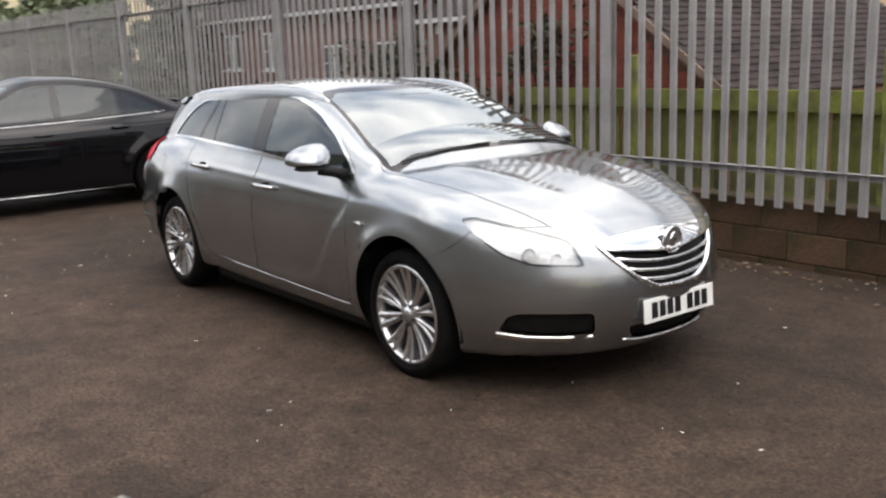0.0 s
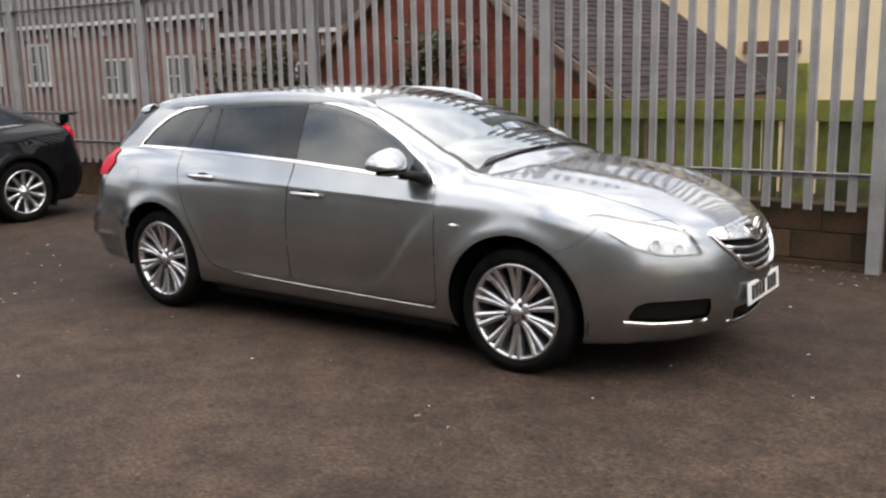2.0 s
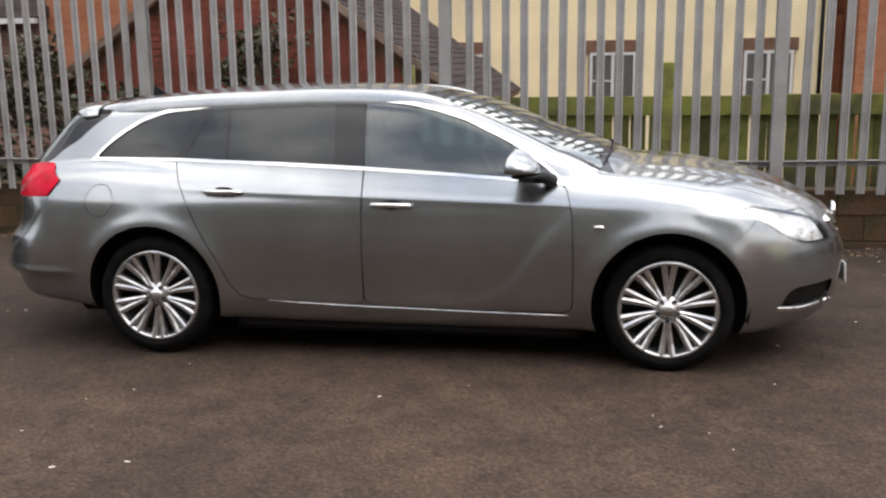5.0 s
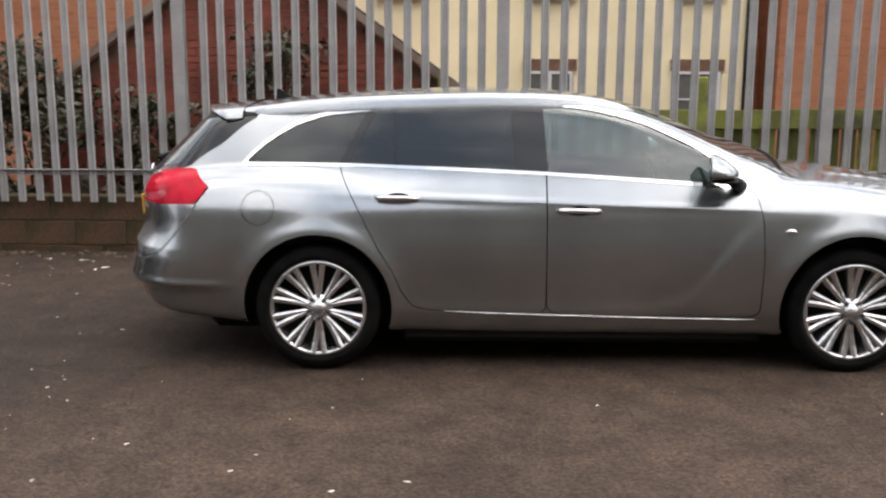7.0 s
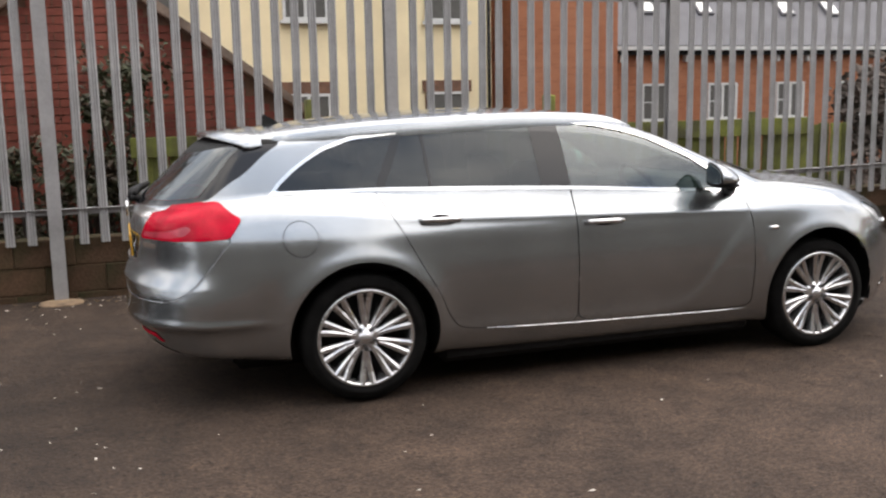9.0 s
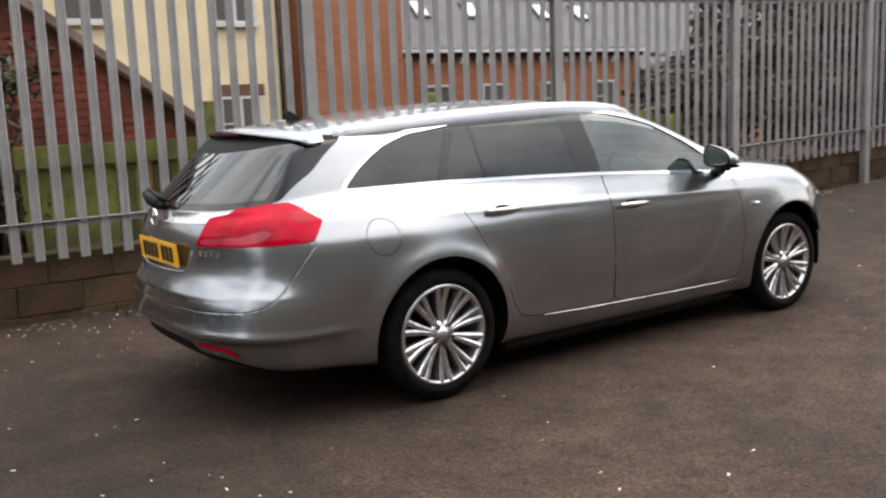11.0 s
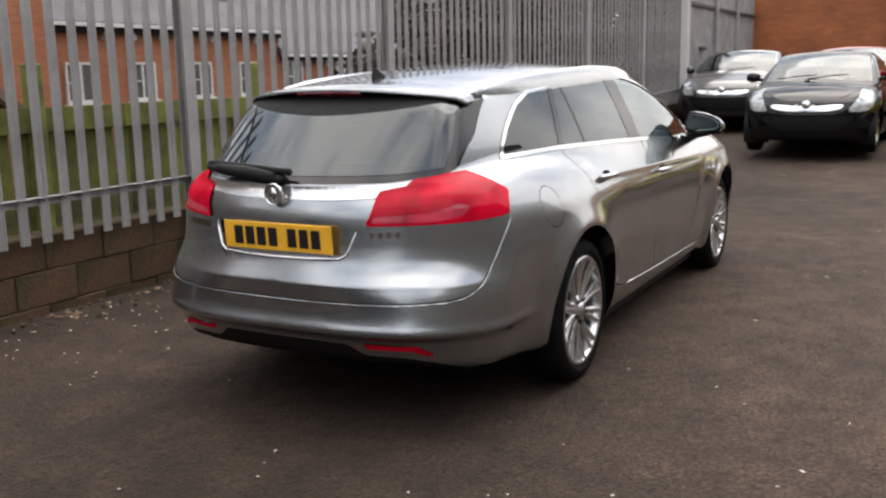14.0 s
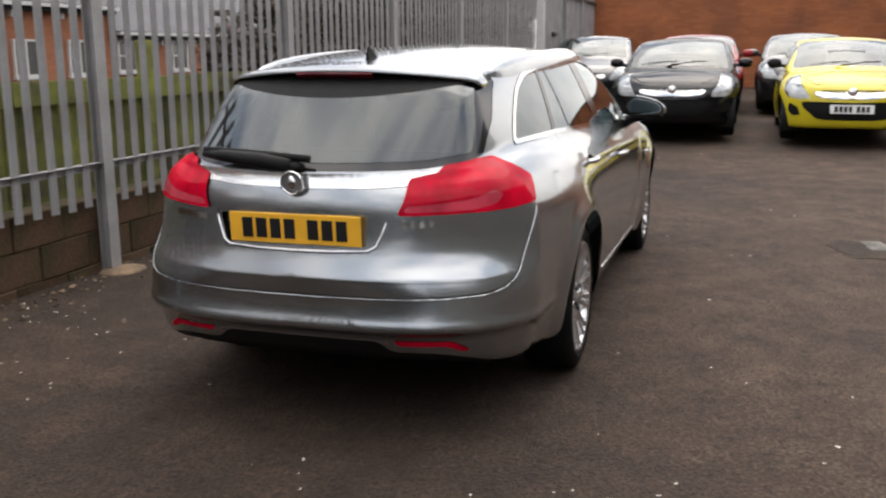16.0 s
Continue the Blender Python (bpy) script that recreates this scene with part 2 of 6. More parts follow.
# ---- car shells: a rounded solid described by its profiles, cut into panels ----
def curve(*pts):
    xs, ys = np.array([p[0] for p in pts], float), np.array([p[1] for p in pts], float)
    m = np.gradient(ys, xs)

    def f(x):
        x = np.clip(x, xs[0], xs[-1])
        i = np.clip(np.searchsorted(xs, x) - 1, 0, len(xs) - 2)
        h = xs[i + 1] - xs[i]
        t = (x - xs[i]) / h
        return (2 * t**3 - 3 * t**2 + 1) * ys[i] + (t**3 - 2 * t**2 + t) * h * m[i] + (3 * t**2 - 2 * t**3) * ys[i + 1] + (t**3 - t**2) * h * m[i + 1]

    return f


def smax(a, b, k):
    h = np.maximum(k - np.abs(a - b), 0) / k
    return np.maximum(a, b) + h * h * k / 4


def smin(a, b, k):
    return -smax(-a, -b, k)


def rounded(pts, n=6):
    """A closed outline through the points, softened at its corners."""
    p = np.array(pts, float)
    for _ in range(2):
        q = np.roll(p, -1, 0)
        p = np.stack([p * 0.9 + q * 0.1, p * 0.1 + q * 0.9], 1).reshape(-1, 2)
    return p


def sd_poly(a, b, poly):
    """Signed distance of the points (a, b) from a closed outline, negative inside."""
    d = np.full(len(a), 1e9)
    inside = np.zeros(len(a), bool)
    for (x0, y0), (x1, y1) in zip(poly, np.roll(poly, -1, 0)):
        ex, ey = x1 - x0, y1 - y0
        t = np.clip(((a - x0) * ex + (b - y0) * ey) / max(ex * ex + ey * ey, 1e-12), 0, 1)
        d = np.minimum(d, np.hypot(a - x0 - t * ex, b - y0 - t * ey))
        if y0 != y1:
            inside ^= ((y0 > b) != (y1 > b)) & (a < ex * (b - y0) / ey + x0)
    return np.where(inside, -d, d)


def sd_line(a, b, line):
    d = np.full(len(a), 1e9)
    for (x0, y0), (x1, y1) in zip(line[:-1], line[1:]):
        ex, ey = x1 - x0, y1 - y0
        t = np.clip(((a - x0) * ex + (b - y0) * ey) / (ex * ex + ey * ey), 0, 1)
        d = np.minimum(d, np.hypot(a - x0 - t * ex, b - y0 - t * ey))
    return d


class Shell:
    """One half (y >= 0) of a car's skin as a mesh that can be cut along outlines."""

    def __init__(self, solid, ends, step=0.025, axis_z=0.6, low=-58, caps=64, fine=1.0):
        self.solid = solid
        x0, x1 = ends
        stations = [("cap0", a) for a in np.linspace(90, 0, caps)[::-1]] + [("mid", x) for x in np.arange(x0, x1, step)[1:]] + [("cap1", a) for a in np.linspace(90, 0, caps)]
        angles = np.radians(np.concatenate([np.linspace(90, 20, int(62 * fine))[:-1], np.linspace(20, -30, int(60 * fine))[:-1], np.linspace(-30, low, 16)]))
        O, D = [], []
        for kind, v in stations:
            for g in angles:
                across = np.array([0, math.cos(g), math.sin(g)])
                if kind == "mid":
                    O.append((v, 0, axis_z)), D.append(across)
                else:
                    a = radians(v)
                    sign = -1 if kind == "cap0" else 1
                    O.append((x0 if kind == "cap0" else x1, 0, axis_z))
                    D.append(np.array([sign * math.cos(a), 0, 0]) + math.sin(a) * across)
        O, D = np.array(O), np.array(D)
        lo, hi = np.full(len(O), 0.05), np.full(len(O), 2.0)
        for _ in range(26):
            mid = (lo + hi) / 2
            inside = solid(O + D * mid[:, None]) < 0
            lo, hi = np.where(inside, mid, lo), np.where(inside, hi, mid)
        self.V = O + D * hi[:, None]
        n = len(angles)
        self.V[::n, 1] = 0.0
        self.F = [(i * n + j, i * n + j + 1, (i + 1) * n + j + 1, (i + 1) * n + j) for i in range(len(stations) - 1) for j in range(n - 1)]
        bad = np.linalg.norm(self.V[[f[0] for f in self.F]] - self.V[[f[2] for f in self.F]], axis=1) < 1e-5
        self.F = [f for f, b in zip(self.F, bad) if not b]

    def cut(self, faces, fn):
        """Splits faces by the sign of fn(x, y, z); returns those inside (negative) and those outside."""
        s = fn(*self.V.T)
        s = np.where(np.abs(s) < 1e-7, 1e-7, s)
        neg = s < 0
        ins, outs, extra, cache, base = [], [], [], {}, len(self.V)
        for f in faces:
            k = sum(bool(neg[i]) for i in f)
            if k == len(f):
                ins.append(f)
            elif k == 0:
                outs.append(f)
            else:
                a, b = [], []
                for i, j in zip(f, (*f[1:], f[0])):
                    (a if neg[i] else b).append(i)
                    if neg[i] != neg[j]:
                        key = (min(i, j), max(i, j))
                        if key not in cache:
                            t = s[i] / (s[i] - s[j])
                            cache[key] = base + len(extra)
                            extra.append(self.V[i] * (1 - t) + self.V[j] * t)
                        a.append(cache[key]), b.append(cache[key])
                if len(a) > 2:
                    ins.append(tuple(a))
                if len(b) > 2:
                    outs.append(tuple(b))
        if extra:
            self.V = np.vstack([self.V, extra])
        return ins, outs

    def seam(self, faces, fn, width):
        """Parts faces along fn = 0: those inside, the narrow gap just outside, the rest."""
        ins, outs = self.cut(faces, fn)
        gap, outs = self.cut(outs, lambda x, y, z: fn(x, y, z) - width)
        return ins, gap, outs

    def pieces(self, faces):
        """Those faces sorted into the groups that hang together."""
        root = {}

        def find(i):
            while root.setdefault(i, i) != i:
                i = root[i]
            return i

        for f in faces:
            for i in f[1:]:
                root[find(i)] = find(f[0])
        groups = {}
        for f in faces:
            groups.setdefault(find(f[0]), []).append(f)
        return list(groups.values())

    def normals(self):
        e = 0.004
        N = np.stack([self.solid(self.V + d) - self.solid(self.V - d) for d in np.eye(3) * e], 1)
        N /= np.linalg.norm(N, axis=1)[:, None] + 1e-9
        N[np.abs(self.V[:, 1]) < 1e-6, 1] = 0
        self.N = N

    def emit(self, name, faces, material, parent, side=0, out=0.0, label="", rim=0.0):
        """A mesh of those faces: side 0 both halves in one, 1 the left one, -1 the right one; out lifts it off the skin; rim turns its edges inwards."""
        used = sorted({i for f in faces for i in f})
        at = {v: k for k, v in enumerate(used)}
        P, N = self.V[used] + out * self.N[used], self.N[used]
        F = [tuple(at[i] for i in f) for f in faces]
        if side == 0:
            mirror, P2, N2 = [], [], []
            for k in range(len(P)):
                if abs(self.V[used[k], 1]) < 1e-6:
                    mirror.append(k)
                else:
                    mirror.append(len(P) + len(P2))
                    P2.append(P[k] * (1, -1, 1)), N2.append(N[k] * (1, -1, 1))
            F = F + [tuple(mirror[i] for i in f[::-1]) for f in F]
            if P2:
                P, N = np.vstack([P, P2]), np.vstack([N, N2])
        elif side < 0:
            P, N, F = P * (1, -1, 1), N * (1, -1, 1), [f[::-1] for f in F]
        F = [f[::-1] for f in F]
        if rim:
            edges = {}
            for f in F:
                for i, j in zip(f, (*f[1:], f[0])):
                    edges[(i, j)] = edges.get((i, j), 0) + 1
            border = [(i, j) for i, j in edges if (j, i) not in edges]
            verts = sorted({i for e in border for i in e})
            low = {v: len(P) + k for k, v in enumerate(verts)}
            P = np.vstack([P, P[verts] - rim * N[verts]])
            N = np.vstack([N, N[verts]])
            F = F + [(j, i, low[i], low[j]) for i, j in border]
        me = bpy.data.meshes.new(name)
        me.from_pydata(P.tolist(), [], F)
        me.materials.append(material)
        me.polygons.foreach_set("use_smooth", [True] * len(me.polygons))
        if not rim:
            me.normals_split_custom_set_from_vertices(N.tolist())
        ob = new(name, me)
        ob.parent = parent
        return tagged(ob, label)


def lathe(profile, n, closed=False):
    """Turns (radius, y) pairs about the y axis."""
    V = [(r * math.sin(2 * math.pi * i / n), y, r * math.cos(2 * math.pi * i / n)) for i in range(n) for r, y in profile]
    m = len(profile)
    F = [(i * m + j, i * m + j + 1, (i + 1) % n * m + j + 1, (i + 1) % n * m + j) for i in range(n) for j in range(m - 1)]
    return V, F


def tube(name, pts, radius, material, parent=None, label="", n=8, flat=1.0):
    """A bar of round section along the points."""
    V, F = [], []
    P = [Vector(p) for p in pts]
    for i, p in enumerate(P):
        d = (P[min(i + 1, len(P) - 1)] - P[max(i - 1, 0)]).normalized()
        a = d.orthogonal() if abs(d.z) > 0.95 else d.cross(Vector((0, 0, 1))).normalized()
        a.normalize()
        b = d.cross(a)
        r = radius[i] if isinstance(radius, (list, tuple)) else radius
        V += [p + r * (math.cos(2 * math.pi * k / n) * a + flat * math.sin(2 * math.pi * k / n) * b) for k in range(n)]
    for i in range(len(P) - 1):
        F += [(i * n + k, i * n + (k + 1) % n, (i + 1) * n + (k + 1) % n, (i + 1) * n + k) for k in range(n)]
    F += [tuple(range(n))[::-1], tuple((len(P) - 1) * n + k for k in range(n))]
    ob = mesh_ob(name, V, F, material, True)
    ob.parent = parent
    return tagged(ob, label)


def blob(name, centre, size, material, parent, power=2.6, n=28, label="", shape=None):
    """A rounded box (superellipsoid)."""
    V, F = [], []
    m = n // 2
    for i in range(m + 1):
        a = math.pi * (i / m - 0.5)
        for k in range(n):
            b = 2 * math.pi * k / n
            s = lambda v: math.copysign(abs(v) ** (2 / power), v)
            p = Vector((s(math.cos(a)) * s(math.cos(b)), s(math.cos(a)) * s(math.sin(b)), s(math.sin(a))))
            if shape:
                p = shape(p)
            V.append((centre[0] + p.x * size[0], centre[1] + p.y * size[1], centre[2] + p.z * size[2]))
    F = [(i * n + k, i * n + (k + 1) % n, (i + 1) * n + (k + 1) % n, (i + 1) * n + k) for i in range(m) for k in range(n)]
    ob = mesh_ob(name, V, F, material, True)
    ob.parent = parent
    return tagged(ob, label)


def wheel(parent, x, y, z, radius, rim_r, spokes, twin, side, tyre_mat, rim_mat, dark_mat, width=0.23, label="tyre"):
    """A wheel whose outer face looks to +y for side 1, to -y for side -1."""
    hub = empty("wheel")
    hub.parent = parent
    hub.location = (x, y, z)
    hub.rotation_euler = (0, 0, 0 if side > 0 else math.pi)
    w = width / 2
    V, F = lathe([(rim_r - 0.005, -w + 0.02), (radius - 0.05, -w), (radius - 0.012, -w + 0.012), (radius, -w + 0.04), (radius, w - 0.04), (radius - 0.012, w - 0.013), (radius - 0.045, w - 0.002), (rim_r + 0.022, w + 0.001), (rim_r + 0.004, w - 0.012), (rim_r - 0.004, w - 0.03)], 56)
    t = mesh_ob("tyre", V, F, tyre_mat, True)
    t.parent = hub
    V, F = lathe([(rim_r + 0.003, w - 0.014), (rim_r - 0.006, w - 0.004), (rim_r - 0.018, w - 0.012), (rim_r - 0.022, w - 0.05), (rim_r - 0.03, -w + 0.03)], 56)
    r = mesh_ob("rim", V, F, rim_mat, True)
    r.parent = hub
    V, F = lathe([(rim_r - 0.028, -0.01), (rim_r * 0.6, 0.0), (0.0, 0.0)], 40)
    d = mesh_ob("brake_disc", V, F, M_black, True)
    d.parent = hub
    for off in ((-twin, twin) if twin else (0,)):
        V = []
        for u in (0.0, 0.35, 0.7, 1.0):
            rr = 0.055 + u * (rim_r - 0.068)
            ang = off * (0.45 + 0.55 * u) * (1.3 - 0.3 * u)
            hw = 0.0115 + 0.0055 * u if twin else 0.018 + 0.004 * u
            yy = w - 0.032 + 0.020 * u - 0.016 * math.sin(math.pi * u) * 0.6
            c, s = math.cos(ang), math.sin(ang)
            p, tan = Vector((s, 0, c)) * rr + Vector((0, yy, 0)), Vector((c, 0, -s))
            deep, high = Vector((0, 0.035, 0)), Vector((0, 0.006, 0))
            V += [p - tan * hw - deep, p - tan * hw * 0.95, p - tan * hw * 0.3 + high, p + tan * hw * 0.3 + high, p + tan * hw * 0.95, p + tan * hw - deep]
        first = mesh_ob("spoke", V, [(q * 6 + e + 6, q * 6 + e + 7, q * 6 + e + 1, q * 6 + e) for q in range(3) for e in range(5)], rim_mat)
        first.parent = hub
        for k in range(1, spokes):
            o = new("spoke", first.data)
            o.parent = hub
            o.rotation_euler = (0, 2 * math.pi * k / spokes, 0)
    V, F = lathe([(0.075, w - 0.055), (0.07, w - 0.03), (0.045, w - 0.026), (0.036, w - 0.02), (0.033, w - 0.012), (0.0, w - 0.010)], 32)
    c = mesh_ob("hub_cap", V, F, rim_mat, True)
    c.parent = hub
    for k in range(5):
        a = 2 * math.pi * (k + 0.5) / 5
        bm = bmesh.new()
        bmesh.ops.create_cone(bm, cap_ends=True, segments=8, radius1=0.011, radius2=0.009, depth=0.02, matrix=Matrix.Translation((0.055 * math.sin(a), w - 0.024, 0.055 * math.cos(a))) @ pose(0, 0, 0, 90))
        part("wheel_bolt", bm, dark_mat, hub)
    return hub


def number_plate(parent, at, rz, tilt, size, plate_mat, ink_mat, groups, label):
    """A flat plate with dark bars where its characters stand; it faces +x before rz."""
    e = empty("number_plate")
    e.parent = parent
    e.matrix_basis = pose(*at, 0, tilt, rz)
    w, h = size
    box_part("plate", (-0.004, -w / 2, -h / 2, 0.004, w / 2, h / 2), plate_mat, e, 0.002)
    y = -sum(groups) * (w * 0.108) / 2 - 0.5 * w * 0.07
    for g in groups:
        for _ in range(g):
            box_part("character_bar", (0.004, y + w * 0.014, -h * 0.33, 0.0065, y + w * 0.094, h * 0.33), ink_mat, e)
            y += w * 0.108
        y += w * 0.07
    return tagged(e, label)
# ---- ground ----
def brick_mat(name, c1, c2, mortar, rough=0.9, wide=0.225, tall=0.075, dirt=0.3):
    m = mat(name, c1, rough, var=0.2, scale=0.7, fine=35, bump=0.3, other=c2)
    n, l = m.node_tree.nodes, m.node_tree.links
    b = n["Principled BSDF"]
    col = b.inputs["Base Color"].links[0].from_socket
    tc, sep, add, comb, br = n.new("ShaderNodeTexCoord"), n.new("ShaderNodeSeparateXYZ"), n.new("ShaderNodeMath"), n.new("ShaderNodeCombineXYZ"), n.new("ShaderNodeTexBrick")
    l.new(tc.outputs["Object"], sep.inputs[0])
    l.new(sep.outputs[0], add.inputs[0])
    l.new(sep.outputs[1], add.inputs[1])
    l.new(add.outputs[0], comb.inputs[0])
    l.new(sep.outputs[2], comb.inputs[1])
    l.new(comb.outputs[0], br.inputs["Vector"])
    br.inputs["Scale"].default_value = 1.0
    br.inputs["Brick Width"].default_value, br.inputs["Row Height"].default_value = wide, tall
    br.inputs["Mortar Size"].default_value, br.inputs["Mortar Smooth"].default_value = 0.006, 0.3
    br.inputs["Color1"].default_value, br.inputs["Color2"].default_value = (1, 1, 1, 1), (0.80, 0.77, 0.75, 1)
    br.inputs["Mortar"].default_value = (*mortar, 1)
    mul = n.new("ShaderNodeMixRGB")
    mul.blend_type, mul.inputs[0].default_value = "MULTIPLY", 1.0
    l.new(col, mul.inputs[1])
    l.new(br.outputs[0], mul.inputs[2])
    l.new(mul.outputs[0], b.inputs["Base Color"])
    return m


M_endbrick = brick_mat("weathered_orange_brick", (0.40, 0.135, 0.052), (0.20, 0.075, 0.035), (0.85, 0.82, 0.8))
M_obrick = brick_mat("orange_wall_brick", (0.345, 0.142, 0.074), (0.295, 0.110, 0.053), (1.1, 1.05, 1.0))
M_bbrick = brick_mat("brown_wall_brick", (0.215, 0.122, 0.096), (0.175, 0.100, 0.080), (1.2, 1.2, 1.2))
M_timber = mat("bare_timber", (0.180, 0.128, 0.098), 0.85, var=0.2, scale=4, fine=60, bump=0.2)
M_lintel = mat("brown_lintel", (0.144, 0.072, 0.043), 0.8, var=0.2, scale=5, fine=60, bump=0.2)
M_leaf = mat("ivy_leaf", (0.035, 0.045, 0.015), 0.6, var=0.4, scale=6, fine=30, bump=0.1, other=(0.05, 0.03, 0.018))
M_twig = mat("twig_bark", (0.05, 0.035, 0.028), 0.9, var=0.3, scale=9, fine=80, bump=0.3)
M_green = mat("spring_leaf", (0.16, 0.24, 0.03), 0.6, var=0.3, scale=4, fine=30, bump=0.1)
M_litter = mat("dead_leaf", (0.22, 0.15, 0.09), 0.9, var=0.4, scale=9, fine=60, bump=0.2, other=(0.10, 0.07, 0.045))
M_chip = mat("pale_chip", (0.62, 0.58, 0.52), 0.9, var=0.25, scale=30, fine=200, bump=0.2)
M_concrete = mat("grey_concrete", (0.187, 0.180, 0.158), 0.9, var=0.25, scale=5, fine=60, bump=0.4)


def ground_height(x, y):
    z = ground_z(x)
    return z + 0.012 * noise.noise((x * 0.35, y * 0.35, 0.0)) + 0.004 * noise.noise((x * 1.7, y * 1.7, 3.0))


def build_ground():
    xs = [-600, -120, -45] + [round(-30 + 0.5 * i, 3) for i in range(107)] + [28, 45, 120, 600]
    ys = [-600, -120, -40, -25] + [round(-18 + 0.5 * i, 3) for i in range(42)] + [2.9, 6, 12, 30, 120, 600]
    V = [(x, y, ground_height(x, y) if -30 <= x <= 23.5 and -18 <= y <= 2.6 else ground_z(x) - (1.0 if y > 5 and y < 100 else 0)) for x in xs for y in ys]
    n = len(ys)
    F = [(i * n + j, (i + 1) * n + j, (i + 1) * n + j + 1, i * n + j + 1) for i in range(len(xs) - 1) for j in range(n - 1)]
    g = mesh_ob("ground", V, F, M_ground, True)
    tagged(g, "dark brown worn tarmac yard", "ground", kind="structure")


build_ground()


# ---- low block wall under the fence ----
def build_block_wall():
    rnd = random.Random(4)
    wall = box_part("wall_low", (-40, 2.515, -0.3, 19.8, 2.72, 0.40), M_blockwall)
    tagged(wall, "low wall of brown concrete blocks stained by damp", "wall", kind="structure")
    bm = bmesh.new()
    box(bm, -0.2205, -0.10, -0.1058, 0.2205, 0.10, 0.1058, 0.007)
    me = bpy.data.meshes.new("block")
    bm.to_mesh(me)
    bm.free()
    me.materials.append(M_blockwall)
    for k in range(3):
        x = -16.0 + (0.22 if k % 2 else 0.0)
        while x < 19.5:
            b = new("block", me)
            b.parent = wall
            g = ground_z(x)
            b.location = (x, 2.605 + rnd.uniform(-0.006, 0.006), -0.055 + 0.215 * k + g * 1.0)
            b.rotation_euler = (0, rnd.uniform(-0.006, 0.006), rnd.uniform(-0.01, 0.01))
            x += 0.445


build_block_wall()


# ---- steel palisade fence ----
PITCH, BAY, POST0 = 0.155, 2.70, -0.29


def pale_mesh():
    """A W-section pale with a three-pointed head."""
    prof = [(-0.034, 0.0), (-0.022, -0.012), (-0.008, -0.004), (0.0, -0.009), (0.008, -0.004), (0.022, -0.012), (0.034, 0.0)]
    back = [(a, b + 0.003) for a, b in prof[::-1]]
    ring = prof + back
    V, F = [], []
    tops = [2.13, 2.2, 2.15, 2.22, 2.15, 2.2, 2.13]
    tops = tops + tops[::-1]
    for a, b in ring:
        V.append((a, b, 0.0))
    for (a, b), t in zip(ring, tops):
        V.append((a, b, t))
    n = len(ring)
    F = [(i, (i + 1) % n, n + (i + 1) % n, n + i) for i in range(n)]
    F += [(i, i + 1, n - 2 - i, n - 1 - i) for i in range(6)]
    F += [(n + i, n + n - 1 - i, n + n - 2 - i, n + i + 1) for i in range(6)]
    me = bpy.data.meshes.new("pale")
    me.from_pydata(V, [], F)
    me.materials.append(M_galv)
    return me


def build_fence():
    rnd = random.Random(7)
    pm = pale_mesh()
    for k in range(-8, 5):
        x0 = POST0 + k * BAY
        g0, g1 = ground_z(x0), ground_z(x0 + BAY)
        bay = empty("fence_panel", (x0, FENCE_Y, g0))
        tagged(bay, "galvanised steel palisade fence panel above the low block wall", "fence", "palisade fence panels")
        bm = bmesh.new()
        ring = [(-0.05, -0.045), (0.05, -0.045), (0.05, -0.038), (0.005, -0.038), (0.005, 0.03), (0.05, 0.03), (0.05, 0.036), (-0.05, 0.036), (-0.05, 0.03), (-0.005, 0.03), (-0.005, -0.038), (-0.05, -0.038)]
        vs = [[bm.verts.new((a, b, z)) for a, b in ring] for z in (-0.02, 2.62)]
        for i in range(12):
            bm.faces.new((vs[0][i], vs[0][(i + 1) % 12], vs[1][(i + 1) % 12], vs[1][i]))
        bm.faces.new(vs[1])
        part("post", bm, M_galv, bay)
        for z in (0.70, 2.36):
            bm = bmesh.new()
            box(bm, 0.0, 0.012, z - 0.028, BAY, 0.017, z + 0.022)
            box(bm, 0.0, -0.026, z + 0.017, BAY, 0.017, z + 0.0225)
            r = part("rail", bm, M_galv, bay)
            r.rotation_euler = (0, -math.atan2(g1 - g0, BAY), 0)
        for i in range(16):
            x = 0.199 + i * PITCH
            p = new("pale", pm)
            p.parent = bay
            p.location = (x, -0.001, 0.445 + (g1 - g0) * x / BAY + rnd.uniform(-0.006, 0.006))
            p.rotation_euler = (rnd.uniform(-0.003, 0.003), rnd.uniform(-0.005, 0.005), rnd.uniform(-0.04, 0.04))
            for z in (0.70,):
                q = new("bolt", BOLT)
                q.parent = bay
                q.location = (x, -0.012, z + (g1 - g0) * x / BAY)
    for x in (POST0 - BAY, POST0):
        f = blob("post_footing", (x, 2.36, 0.0), (0.17, 0.13, 0.025), M_litter, None, 2.4, 16)
        tagged(f, "rough grey concrete footing at a fence post", "footing")


bm = bmesh.new()
bmesh.ops.create_cone(bm, cap_ends=True, segments=6, radius1=0.009, radius2=0.007, depth=0.012, matrix=pose(0, 0, 0, 90))
BOLT = bpy.data.meshes.new("bolt")
bm.to_mesh(BOLT)
bm.free()
BOLT.materials.append(M_galv)
build_fence()


